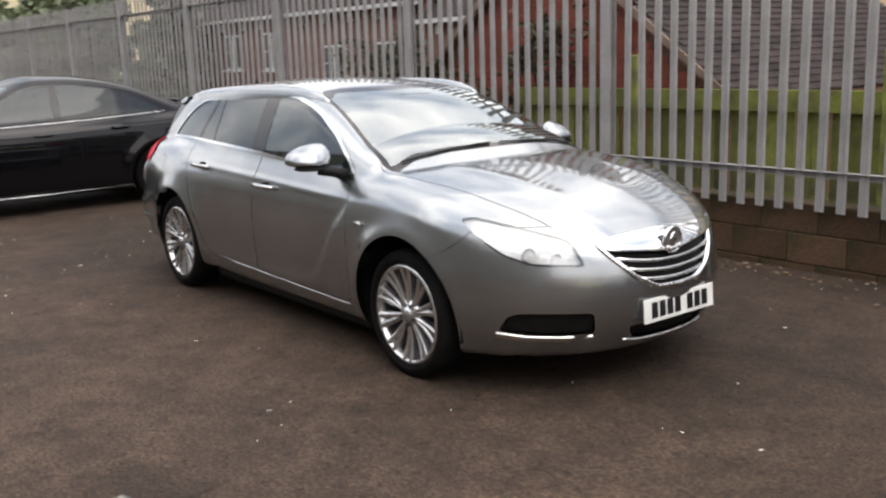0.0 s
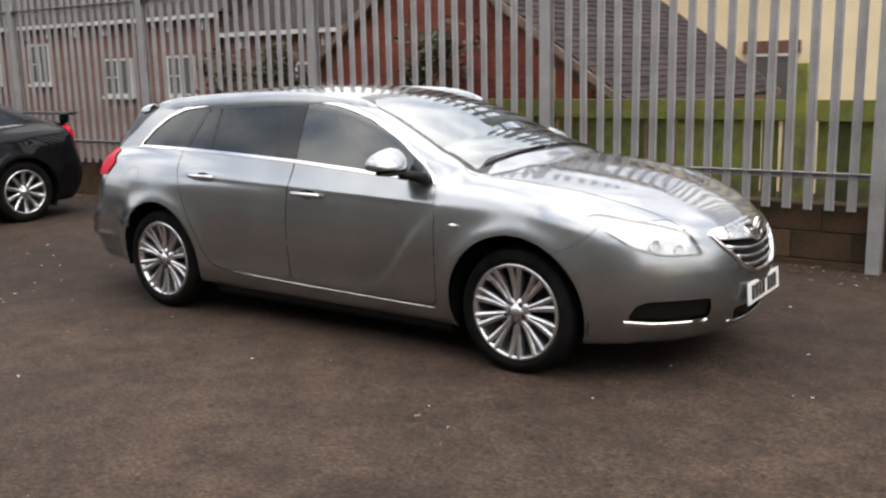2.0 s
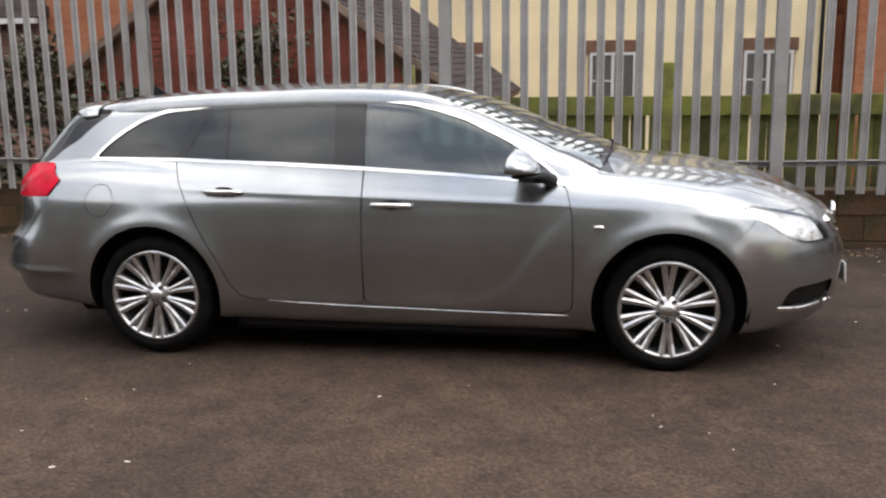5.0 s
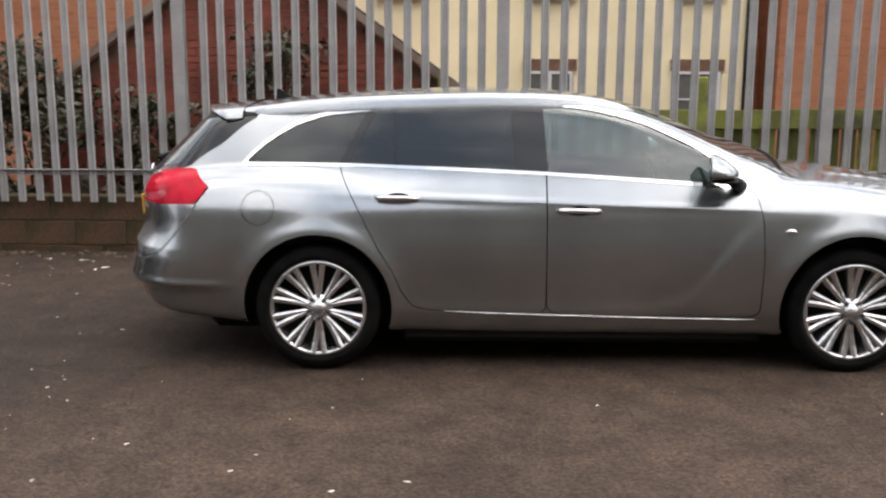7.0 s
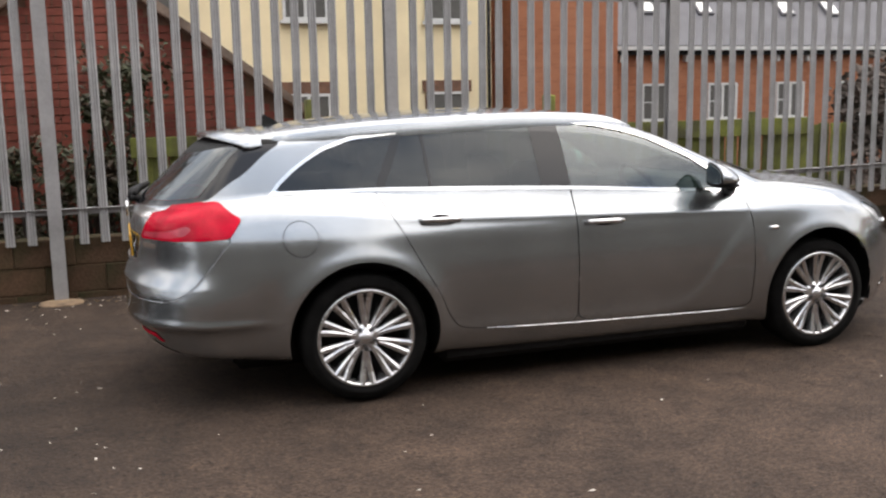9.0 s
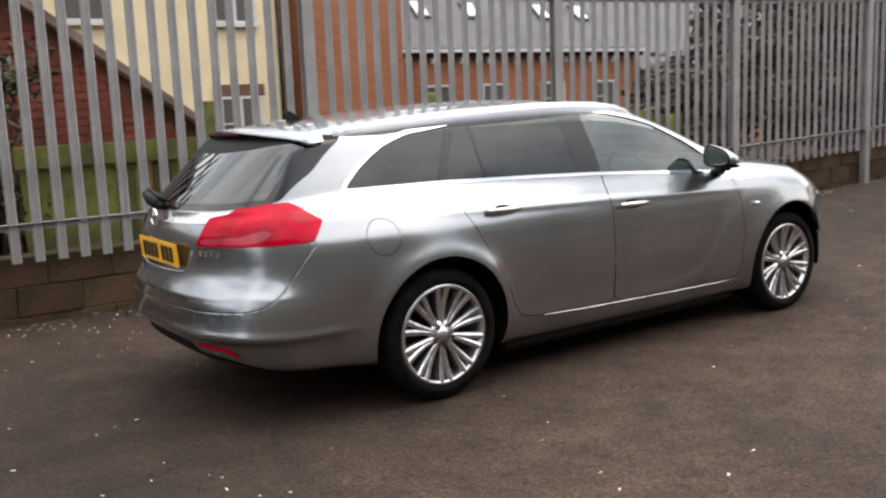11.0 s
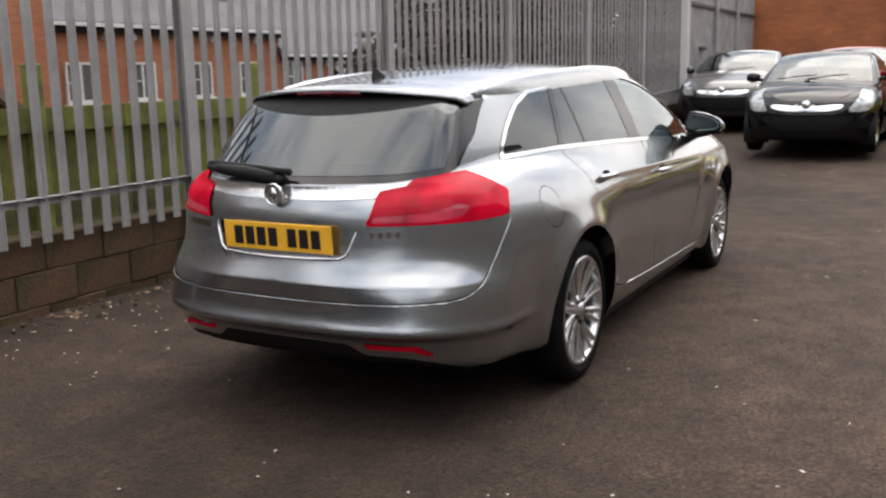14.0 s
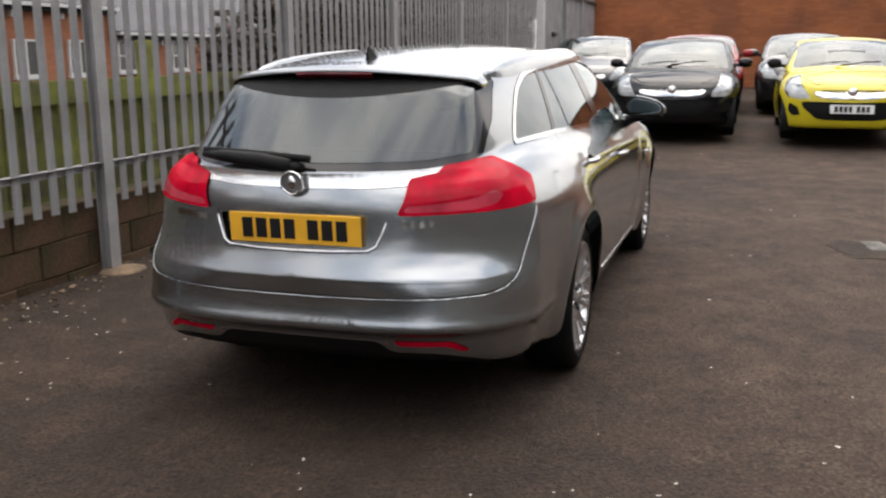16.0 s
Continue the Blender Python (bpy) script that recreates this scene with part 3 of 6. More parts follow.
def build_gate():
    g = empty("steel_gate", (0, 0, 0))
    tagged(g, "tall grey sheet-steel gate between light square posts", "gate")
    for x in (13.03, 15.45, 17.55):
        box_part("gate_post", (x - 0.07, 2.30, 0.1, x + 0.07, 2.44, 3.55), M_white if x < 14 else M_galv, g, 0.01)
    for x0, x1 in ((13.10, 15.38), (15.52, 17.48), (17.62, 19.78)):
        n = int((x1 - x0) / 0.2)
        w = (x1 - x0) / n
        ring = [(x0 + (i + f) * w, 2.385 - d) for i in range(n) for f, d in ((0.0, 0.0), (0.35, 0.0), (0.40, 0.014), (0.60, 0.014), (0.65, 0.0))] + [(x1, 2.385)]
        ring += [(a, b + 0.012) for a, b in ring[::-1]]
        m = len(ring)
        V = [(a, b, z) for z in (0.25, 3.0) for a, b in ring]
        F = [(i, (i + 1) % m, m + (i + 1) % m, m + i) for i in range(m)]
        F += [(m + i, m + m - 1 - i, m + m - 2 - i, m + i + 1) for i in range(m // 2 - 1)]
        mesh_ob("gate_sheet", V, F, M_galv).parent = g
        box_part("gate_rail", (x0, 2.330, 2.56, x1, 2.368, 2.62), M_dark, g)
        box_part("gate_cap", (x0, 2.372, 3.0, x1, 2.41, 3.03), M_galv, g)
    box_part("latch", (14.1, 2.32, 1.72, 14.55, 2.37, 1.79), M_dark, g, 0.01)


build_gate()


# ---- mossy wooden fence behind ----
def build_wooden_fence():
    rnd = random.Random(11)
    f = empty("wooden_fence", (0, 3.4, 0))
    tagged(f, "old wooden board fence green with moss behind the steel pales", "fence")
    bm = bmesh.new()
    box(bm, -0.068, -0.011, 0.0, 0.068, 0.011, 1.12, 0.003)
    me = bpy.data.meshes.new("board")
    bm.to_mesh(me)
    bm.free()
    me.materials.append(M_moss)
    x = -2.3
    while x < 5.4:
        b = new("board", me)
        b.parent = f
        b.location = (x, 0.03 + rnd.uniform(-0.006, 0.006), ground_z(x) - 0.02 + rnd.uniform(-0.015, 0.015))
        b.rotation_euler = (0, rnd.uniform(-0.012, 0.012), rnd.uniform(-0.03, 0.03))
        x += 0.152
    x = -2.4
    while x < 4.6:
        bm = bmesh.new()
        z = ground_z(x)
        box(bm, x, -0.03, 1.04 + z, x + 2.38, -0.005, 1.22 + z + rnd.uniform(-0.01, 0.01), 0.004)
        part("top_board", bm, M_moss, f)
        box_part("lower_rail", (x, 0.045, 0.28 + z, x + 2.38, 0.085, 0.36 + z), M_moss, f)
        box_part("fence_post", (x + 1.6 - 0.05, -0.06, 0, x + 1.6 + 0.05, 0.05, 1.30 + z + (0.22 if abs(x + 1.6 - 1.6) < 1.0 or rnd.random() < 0.2 else 0.0)), M_moss, f, 0.008)
        x += 2.4


build_wooden_fence()


# ---- red-brick gabled outhouse ----
def build_outhouse():
    h = empty("outhouse", (0, 0, 0))
    tagged(h, "small red-brick outhouse with a dark tiled gable roof", "house")
    Y, AX, AZ, E = 4.2, -2.75, 2.88, 2.28
    SL = 0.73
    L = lambda x: AZ - SL * abs(x - AX)
    V = [(AX - E, Y, -1.2), (AX + E, Y, -1.2), (AX + E, Y, L(AX + E)), (AX, Y, AZ), (AX - E, Y, L(AX - E))]
    V += [(x, 9.1, z) for x, _, z in V]
    mesh_ob("wall", V, [(0, 1, 2, 3, 4), (9, 8, 7, 6, 5), (1, 6, 7, 2), (5, 0, 4, 9)], M_lintel).parent = h
    rnd = random.Random(3)
    V, F = [], []
    for k in range(-6, 37):
        z = k * 0.075
        for i in range(-1, 22):
            x = AX - E + i * 0.2275 + (0.114 if k % 2 else 0)
            if x < AX - E - 0.01 or x + 0.215 > AX + E + 0.01 or z + 0.066 > min(L(x), L(x + 0.215)) - 0.02:
                continue
            b = len(V)
            d = Y - 0.010 - rnd.uniform(0, 0.004)
            V += [(x, d, z), (x + 0.215, d, z), (x + 0.215, d, z + 0.065), (x, d, z + 0.065), (x, Y + 0.02, z), (x + 0.215, Y + 0.02, z), (x + 0.215, Y + 0.02, z + 0.065), (x, Y + 0.02, z + 0.065)]
            F += [(b, b + 1, b + 2, b + 3), (b + 4, b, b + 3, b + 7), (b + 1, b + 5, b + 6, b + 2), (b + 3, b + 2, b + 6, b + 7), (b + 4, b + 5, b + 1, b)]
    br = mesh_ob("bricks", V, F, M_redbrick)
    br.parent = h
    tagged(br, kind="stuff")
    for s in (-1, 1):
        V, F = [], []
        n_rows, n_cols = 27, 30
        for r in range(n_rows):
            u0, u1 = r * 0.092, r * 0.092 + 0.118
            for c in range(n_cols):
                y0 = Y - 0.10 + c * 0.168 + (0.084 if r % 2 else 0)
                y1 = y0 + 0.163
                b = len(V)
                lift = rnd.uniform(0, 0.004)
                for u, dz in ((u0, 0.030), (u1, 0.046 + lift)):
                    x = AX + s * u
                    z = AZ + 0.03 - SL * u + dz
                    V += [(x, y0, z), (x, y1, z), (x, y0, z - 0.016), (x, y1, z - 0.016)]
                q = [(b, b + 4, b + 5, b + 1), (b + 4, b + 6, b + 7, b + 5), (b, b + 2, b + 6, b + 4), (b + 1, b + 5, b + 7, b + 3)]
                F += q if s > 0 else [f[::-1] for f in q]
        t = mesh_ob("roof_tiles", V, F, M_tiles)
        t.parent = h
        tagged(t, kind="stuff")
        V = [(AX, Y - 0.12, AZ + 0.02), (AX + s * 2.48, Y - 0.12, AZ + 0.02 - SL * 2.48), (AX + s * 2.48, 9.2, AZ + 0.02 - SL * 2.48), (AX, 9.2, AZ + 0.02)]
        V += [(x, y, z - 0.06) for x, y, z in V]
        mesh_ob("roof_deck", V, [(0, 1, 2, 3), (7, 6, 5, 4), (0, 4, 5, 1), (1, 5, 6, 2), (2, 6, 7, 3)], M_lintel).parent = h
        for yy, mtl, nm, d in ((Y - 0.14, M_timber, "barge_board", 0.10), (9.2, M_timber, "barge_board", 0.10)):
            V = []
            for u in (0.0, 2.5):
                x, z = AX + s * u, AZ + 0.075 - SL * u
                V += [(x, yy, z), (x, yy + 0.025, z), (x, yy + 0.025, z - d * (0.8 if u else 1)), (x, yy, z - d * (0.8 if u else 1))]
            mesh_ob(nm, V, [(0, 1, 5, 4), (1, 2, 6, 5), (2, 3, 7, 6), (3, 0, 4, 7), (0, 3, 2, 1), (4, 5, 6, 7)], mtl).parent = h


build_outhouse()


# ---- houses beyond ----
def window(parent, x0, x1, z0, z1, y, bars=1, sill=True):
    """A white casement in a wall that faces -y."""
    w = empty("window")
    w.parent = parent
    w.location = (0, 0, 0)
    bm = bmesh.new()
    t = 0.055
    box(bm, x0, y - 0.03, z0, x0 + t, y + 0.05, z1)
    box(bm, x1 - t, y - 0.03, z0, x1, y + 0.05, z1)
    box(bm, x0 + t, y - 0.03, z0, x1 - t, y + 0.05, z0 + t)
    box(bm, x0 + t, y - 0.03, z1 - t, x1 - t, y + 0.05, z1)
    for k in range(1, bars + 1):
        xm = x0 + (x1 - x0) * k / (bars + 1)
        box(bm, xm - 0.03, y - 0.028, z0 + t, xm + 0.03, y + 0.05, z1 - t)
    box(bm, x0 + t, y - 0.024, (z0 + z1) / 2 - 0.015, x0 + (x1 - x0) / (bars + 1), y + 0.04, (z0 + z1) / 2 + 0.015)
    part("frame", bm, M_white, w)
    box_part("pane", (x0 + t, y + 0.0, z0 + t, x1 - t, y + 0.02, z1 - t), M_winglass, w)
    if sill:
        box_part("sill", (x0 - 0.06, y - 0.09, z0 - 0.07, x1 + 0.06, y + 0.03, z0), M_white, w)
    return w


def build_cream_house():
    h = empty("cream_house", (0, 0, 0))
    tagged(h, "cream rendered house with white windows under brown lintels", "house")
    box_part("wall", (-9.0, 14.06, -1.2, 5.18, 22, 4.9), M_render, h)
    V = [(-9.3, 13.7, 4.85), (5.25, 13.7, 4.85), (5.25, 18, 7.3), (-9.3, 18, 7.3), (5.25, 22.3, 4.85), (-9.3, 22.3, 4.85)]
    mesh_ob("roof", V, [(0, 1, 2, 3), (3, 2, 4, 5), (1, 4, 2), (0, 3, 5)], M_slate).parent = h
    for x0, x1 in ((-5.3, -4.39), (-2.28, -1.37), (0.72, 1.63), (3.69, 4.61)):
        window(h, x0, x1, 3.12, 4.25, 14.0)
        window(h, x0, x1, 0.55, 1.66, 14.0)
        box_part("lintel", (x0 - 0.08, 13.98, 1.66, x1 + 0.08, 14.1, 1.90), M_lintel, h)
        box_part("reveal", (x0 - 0.02, 14.02, 0.50, x1 + 0.02, 14.055, 1.66), M_lintel, h)
    tube("drainpipe", [(5.10, 13.99, -1), (5.10, 13.99, 4.8)], 0.04, M_black, h)


def build_orange_houses():
    h = empty("brick_house", (0, 0, 0))
    tagged(h, "orange brick house end wall beside the cream house", "house")
    V = [(5.75, 14.0, -1.2), (8.2, 14.0, -1.2), (8.2, 14.0, 5.0), (6.97, 14.0, 6.6), (5.75, 14.0, 5.0)]
    V += [(x, 21, z) for x, y, z in V]
    mesh_ob("wall", V, [(0, 1, 2, 3, 4), (1, 6, 7, 2), (5, 0, 4, 9), (2, 7, 8, 3), (4, 3, 8, 9)], M_obrick).parent = h
    box_part("side_wall", (5.18, 15.2, -1.2, 5.75, 15.4, 2.35), M_obrick, h)
    h = empty("terrace_house", (0, 0, 0))
    tagged(h, "long orange brick terrace with grey slate roof and skylights", "house")
    for x0, x1, gz, ry, rz in ((8.5, 17.3, 2.66, 19.25, 6.75), (17.3, 34.0, 2.02, 23.0, 9.6)):
        box_part("wall", (x0, 15.3, -1.2, x1, 21, gz), M_obrick, h)
        V = [(x0 - 0.1, 15.05, gz + 0.02), (x1 + 0.1, 15.05, gz + 0.02), (x1 + 0.1, ry, rz), (x0 - 0.1, ry, rz), (x1 + 0.1, 2 * ry - 15.05, gz), (x0 - 0.1, 2 * ry - 15.05, gz)]
        mesh_ob("roof", V, [(0, 1, 2, 3), (3, 2, 4, 5), (0, 3, 5), (1, 4, 2)], M_slate).parent = h
        box_part("gutter", (x0, 14.98, gz - 0.09, x1, 15.10, gz + 0.0), M_white, h)
        # Black strip stands in for the shade beneath the gutter.
        box_part("gutter_painted_shade", (x0, 15.10, gz - 0.20, x1, 15.3, gz - 0.09), M_black, h)
        for k in range(int((x1 - x0) / 0.9)):
            box_part("bracket", (x0 + 0.45 + 0.9 * k - 0.03, 15.18, gz - 0.36, x0 + 0.45 + 0.9 * k + 0.03, 15.3, gz - 0.20), M_white, h)
    for x in (9.55, 11.42, 13.45, 15.42):
        window(h, x, x + 0.85, 0.88, 1.78, 15.25)
    for x in (17.45, 20.1, 22.6, 25.0):
        window(h, x, x + 0.85, 0.92, 1.80, 15.25)
    for x in (10.09, 11.73, 14.22, 15.67):
        s = empty("skylight")
        s.parent = h
        s.matrix_basis = pose(x, 16.1, 3.70, math.degrees(math.atan2(4.07, 4.2)), 0, 0)
        box_part("frame", (-0.22, -0.32, -0.02, 0.22, 0.32, 0.06), M_slate, s)
        # Opaque white pane: the sky's reflection is put into its colour.
        box_part("pane", (-0.17, -0.26, 0.05, 0.17, 0.26, 0.075), M_plate_w, s, 0.0, "skylight pane painted pale in place of a sky reflection")


def build_brown_house():
    h = empty("brown_terrace", (0, 0, 0))
    tagged(h, "brown brick terrace with white windows and a white gutter", "house")
    for x0, x1, gz, rz in ((-27.0, -12.6, 2.80, 4.9), (-12.6, -8.6, 2.36, 4.3)):
        box_part("wall", (x0, 10.0, -1.2, x1, 15, gz), M_bbrick, h)
        V = [(x0 - 0.1, 9.75, gz + 0.02), (x1 + 0.1, 9.75, gz + 0.02), (x1 + 0.1, 12.5, rz), (x0 - 0.1, 12.5, rz), (x1 + 0.1, 15.2, gz), (x0 - 0.1, 15.2, gz)]
        mesh_ob("roof", V, [(0, 1, 2, 3), (3, 2, 4, 5), (0, 3, 5), (1, 4, 2)], M_tiles).parent = h
        box_part("gutter", (x0, 9.70, gz - 0.09, x1, 9.82, gz), M_white, h)
        for k in range(int((x1 - x0) / 1.2)):
            box_part("bracket", (x0 + 0.6 + 1.2 * k - 0.03, 9.86, gz - 0.34, x0 + 0.6 + 1.2 * k + 0.03, 10.0, gz - 0.1), M_white, h)
    for x0, x1, z0, z1 in ((-22.75, -21.7, 1.32, 2.34), (-20.25, -19.3, 1.30, 2.34), (-17.0, -15.9, 0.99, 1.90), (-14.6, -13.65, 0.99, 1.92), (-10.9, -10.0, 0.9, 1.7)):
        window(h, x0, x1, z0, z1, 9.95)
    tube("drainpipe", [(-12.75, 9.93, -1), (-12.75, 9.93, 2.75)], 0.05, M_black, h)
    h = empty("gable_house", (0, 0, 0))
    tagged(h, "orange brick gable end behind the outhouse", "house")
    V = [(-8.55, 10.02, -1.2), (-4.4, 10.02, -1.2), (-4.4, 10.02, 3.6), (-6.5, 10.02, 5.6), (-8.55, 10.02, 3.6)]
    V += [(x, 13.9, z) for x, y, z in V]
    mesh_ob("wall", V, [(0, 1, 2, 3, 4), (1, 6, 7, 2), (5, 0, 4, 9), (9, 8, 7, 6, 5)], M_obrick).parent = h
    for s, xe in ((-1, -8.8), (1, -4.15)):
        V = [(xe, 9.85, 3.42), (-6.5, 9.85, 5.66), (-6.5, 13.95, 5.66), (xe, 13.95, 3.42)]
        V += [(x, y, z + 0.08) for x, y, z in V]
        mesh_ob("roof", V, [(0, 1, 2, 3), (7, 6, 5, 4), (0, 4, 5, 1), (1, 5, 6, 2), (2, 6, 7, 3), (3, 7, 4, 0)], M_tiles).parent = h
    h = empty("far_house", (0, 0, 0))
    tagged(h, "distant beige house with a white-framed window", "house")
    box_part("wall", (-66, 13, -1, -51, 20, 9), M_render, h)
    window(h, -54.4, -52.2, 3.4, 5.2, 12.95)
    V = [(-66.3, 12.6, 9), (-50.7, 12.6, 9), (-50.7, 16.5, 12), (-66.3, 16.5, 12), (-50.7, 20.3, 9), (-66.3, 20.3, 9)]
    mesh_ob("roof", V, [(0, 1, 2, 3), (3, 2, 4, 5), (0, 3, 5), (1, 4, 2)], M_slate).parent = h


build_cream_house()
build_orange_houses()
build_brown_house()


def build_closing_walls():
    w = box_part("wall_east", (19.8, -24, -0.1, 20.12, 2.9, 3.15), M_endbrick)
    tagged(w, "tall weathered orange brick wall closing the yard", "wall", kind="structure")
    c = box_part("wall_coping", (19.76, -24, 3.15, 20.16, 2.9, 3.23), M_concrete)
    tagged(c, "grey wall coping", "coping", kind="structure")
    # Unseen walls added; the tall south one darkens reflections in the car's side.
    for name, d in (("unseen_wall_south", (-34, -15.0, -0.1, 19.8, -14.6, 9.2)), ("unseen_wall_west", (-34.3, -15.0, -0.1, -34, 2.7, 2.4))):
        tagged(box_part(name, d, M_concrete), "unseen plain grey wall added to shape light and reflections", "wall", kind="structure")


build_closing_walls()


# ---- plants ----
def leaf_mesh(name, centres, size, material, rnd):
    V, F = [], []
    for c in centres:
        a, b = rnd.uniform(0, 6.28), rnd.uniform(-0.9, 0.9)
        s = size * rnd.uniform(0.6, 1.4)
        u = Vector((math.cos(a) * math.cos(b), math.sin(a) * math.cos(b), math.sin(b)))
        v = u.orthogonal().normalized()
        v = Matrix.Rotation(rnd.uniform(0, 6.28), 3, u) @ v
        k = len(V)
        w = u.cross(v) * 0.12 * s
        V += [c - u * s * 0.5, c + v * s * 0.32 + w, c + u * s * 0.5, c - v * s * 0.32 + w]
        F += [(k, k + 1, k + 2), (k, k + 2, k + 3)]
    return mesh_ob(name, V, F, material)


def build_bush(name, label, x0, x1, y0, y1, height, n, size, material, seed, lumps=44, big=0.32):
    rnd = random.Random(seed)
    e = empty(name, (0, 0, 0))
    tagged(e, label, "bush")
    clumps = []
    for _ in range(lumps):
        x = rnd.uniform(x0, x1)
        clumps.append((x, rnd.uniform(y0, y1), rnd.uniform(0.15, 1.0) * height(x), rnd.uniform(0.45 * big, big)))
    cs = []
    while len(cs) < n:
        x, y, z, r = rnd.choice(clumps)
        p = Vector((rnd.gauss(0, 1), rnd.gauss(0, 1), rnd.gauss(0, 1))).normalized() * r * rnd.uniform(0.3, 1.0) ** 0.5
        cs.append(Vector((x, y, max(z, 0.05))) + p)
    leaf_mesh("leaves", cs, size, material, rnd).parent = e
    for i, (x, y, z, r) in enumerate(clumps[:lumps // 3]):
        bx = x + rnd.uniform(-0.2, 0.2)
        tube("stem", [(bx, y, -0.1), ((bx + x) / 2 + rnd.uniform(-0.1, 0.1), y, z * 0.55), (x, y, z), (x + rnd.uniform(-0.15, 0.15), y, z + r)], [0.02, 0.015, 0.01, 0.004], M_twig, e, n=5)
    return e


build_bush("ivy_bush", "dark brown and green ivy bush before the outhouse", -6.2, -2.45, 3.2, 3.95, lambda x: 1.55 + 0.35 * math.sin(x * 2.3), 9500, 0.075, M_leaf, 5)
build_bush("shrub", "small dark shrub at the foot of the outhouse wall", -2.7, -2.1, 3.5, 4.0, lambda x: 1.9, 1300, 0.07, M_leaf, 8)


M_haze = mat("hedge_leaf", (0.13, 0.165, 0.085), 0.7, var=0.3, scale=0.6, fine=8, bump=0.1, other=(0.10, 0.11, 0.075))
M_bare = mat("bare_hedge_twig", (0.145, 0.115, 0.098), 0.9, var=0.35, scale=0.8, fine=12, bump=0.1, other=(0.06, 0.05, 0.04))
build_bush("hedge", "tall grey-green hedge beyond the steel fence", -60, -22.6, 8.0, 9.4, lambda x: (4.0 if x < -30 else 3.2) + 0.4 * math.sin(x), 19000, 0.42, M_haze, 14, 200, 0.8)
build_bush("bare_hedge", "tall brown twiggy hedge behind the steel fence", 8.0, 27.5, 5.6, 6.8, lambda x: 1.75 + 1.7 * min(1.0, max(0.0, (x - 9.2) / 0.8)), 64000, 0.15, M_bare, 15, 640, 0.5)


def build_tree(name, label, at, height, spread, leaves, size, material, seed):
    rnd = random.Random(seed)
    e = empty(name, at)
    tagged(e, label, "tree")
    tips = []
    V, F = [], []

    def limb(p, d, length, r, depth):
        pts = [p]
        for k in range(4):
            d = (d + Vector((rnd.uniform(-0.2, 0.2), rnd.uniform(-0.2, 0.2), rnd.uniform(-0.05, 0.18)))).normalized()
            pts.append(pts[-1] + d * length / 4)
        n = 5
        b = len(V)
        for i, q in enumerate(pts):
            a = d.orthogonal().normalized()
            c = d.cross(a)
            rr = r * (1 - 0.5 * i / 4)
            V.extend(q + rr * (math.cos(2 * math.pi * k / n) * a + math.sin(2 * math.pi * k / n) * c) for k in range(n))
        F.extend((b + i * n + k, b + i * n + (k + 1) % n, b + (i + 1) * n + (k + 1) % n, b + (i + 1) * n + k) for i in range(4) for k in range(n))
        if depth == 0:
            tips.extend(pts[1:])
            return
        for _ in range(4):
            i = rnd.randint(1, 4)
            nd = (d + Vector((rnd.uniform(-1, 1), rnd.uniform(-1, 1), rnd.uniform(-0.2, 0.7))) * spread).normalized()
            limb(pts[i], nd, length * rnd.uniform(0.5, 0.72), r * 0.5, depth - 1)

    limb(Vector((0, 0, 0)), Vector((0, 0, 1)), height * 0.5, height * 0.025, 3)
    mesh_ob("trunk", V, F, M_twig, True).parent = e
    if leaves:
        cs = [rnd.choice(tips) + Vector((rnd.gauss(0, 0.22), rnd.gauss(0, 0.22), rnd.gauss(0, 0.18))) for _ in range(leaves)]
        leaf_mesh("crown", cs, size, material, rnd).parent = e


build_tree("tree", "fresh green tree beyond the fence", (-38.5, 11.0, -0.5), 7.5, 0.9, 6000, 0.2, M_green, 6)


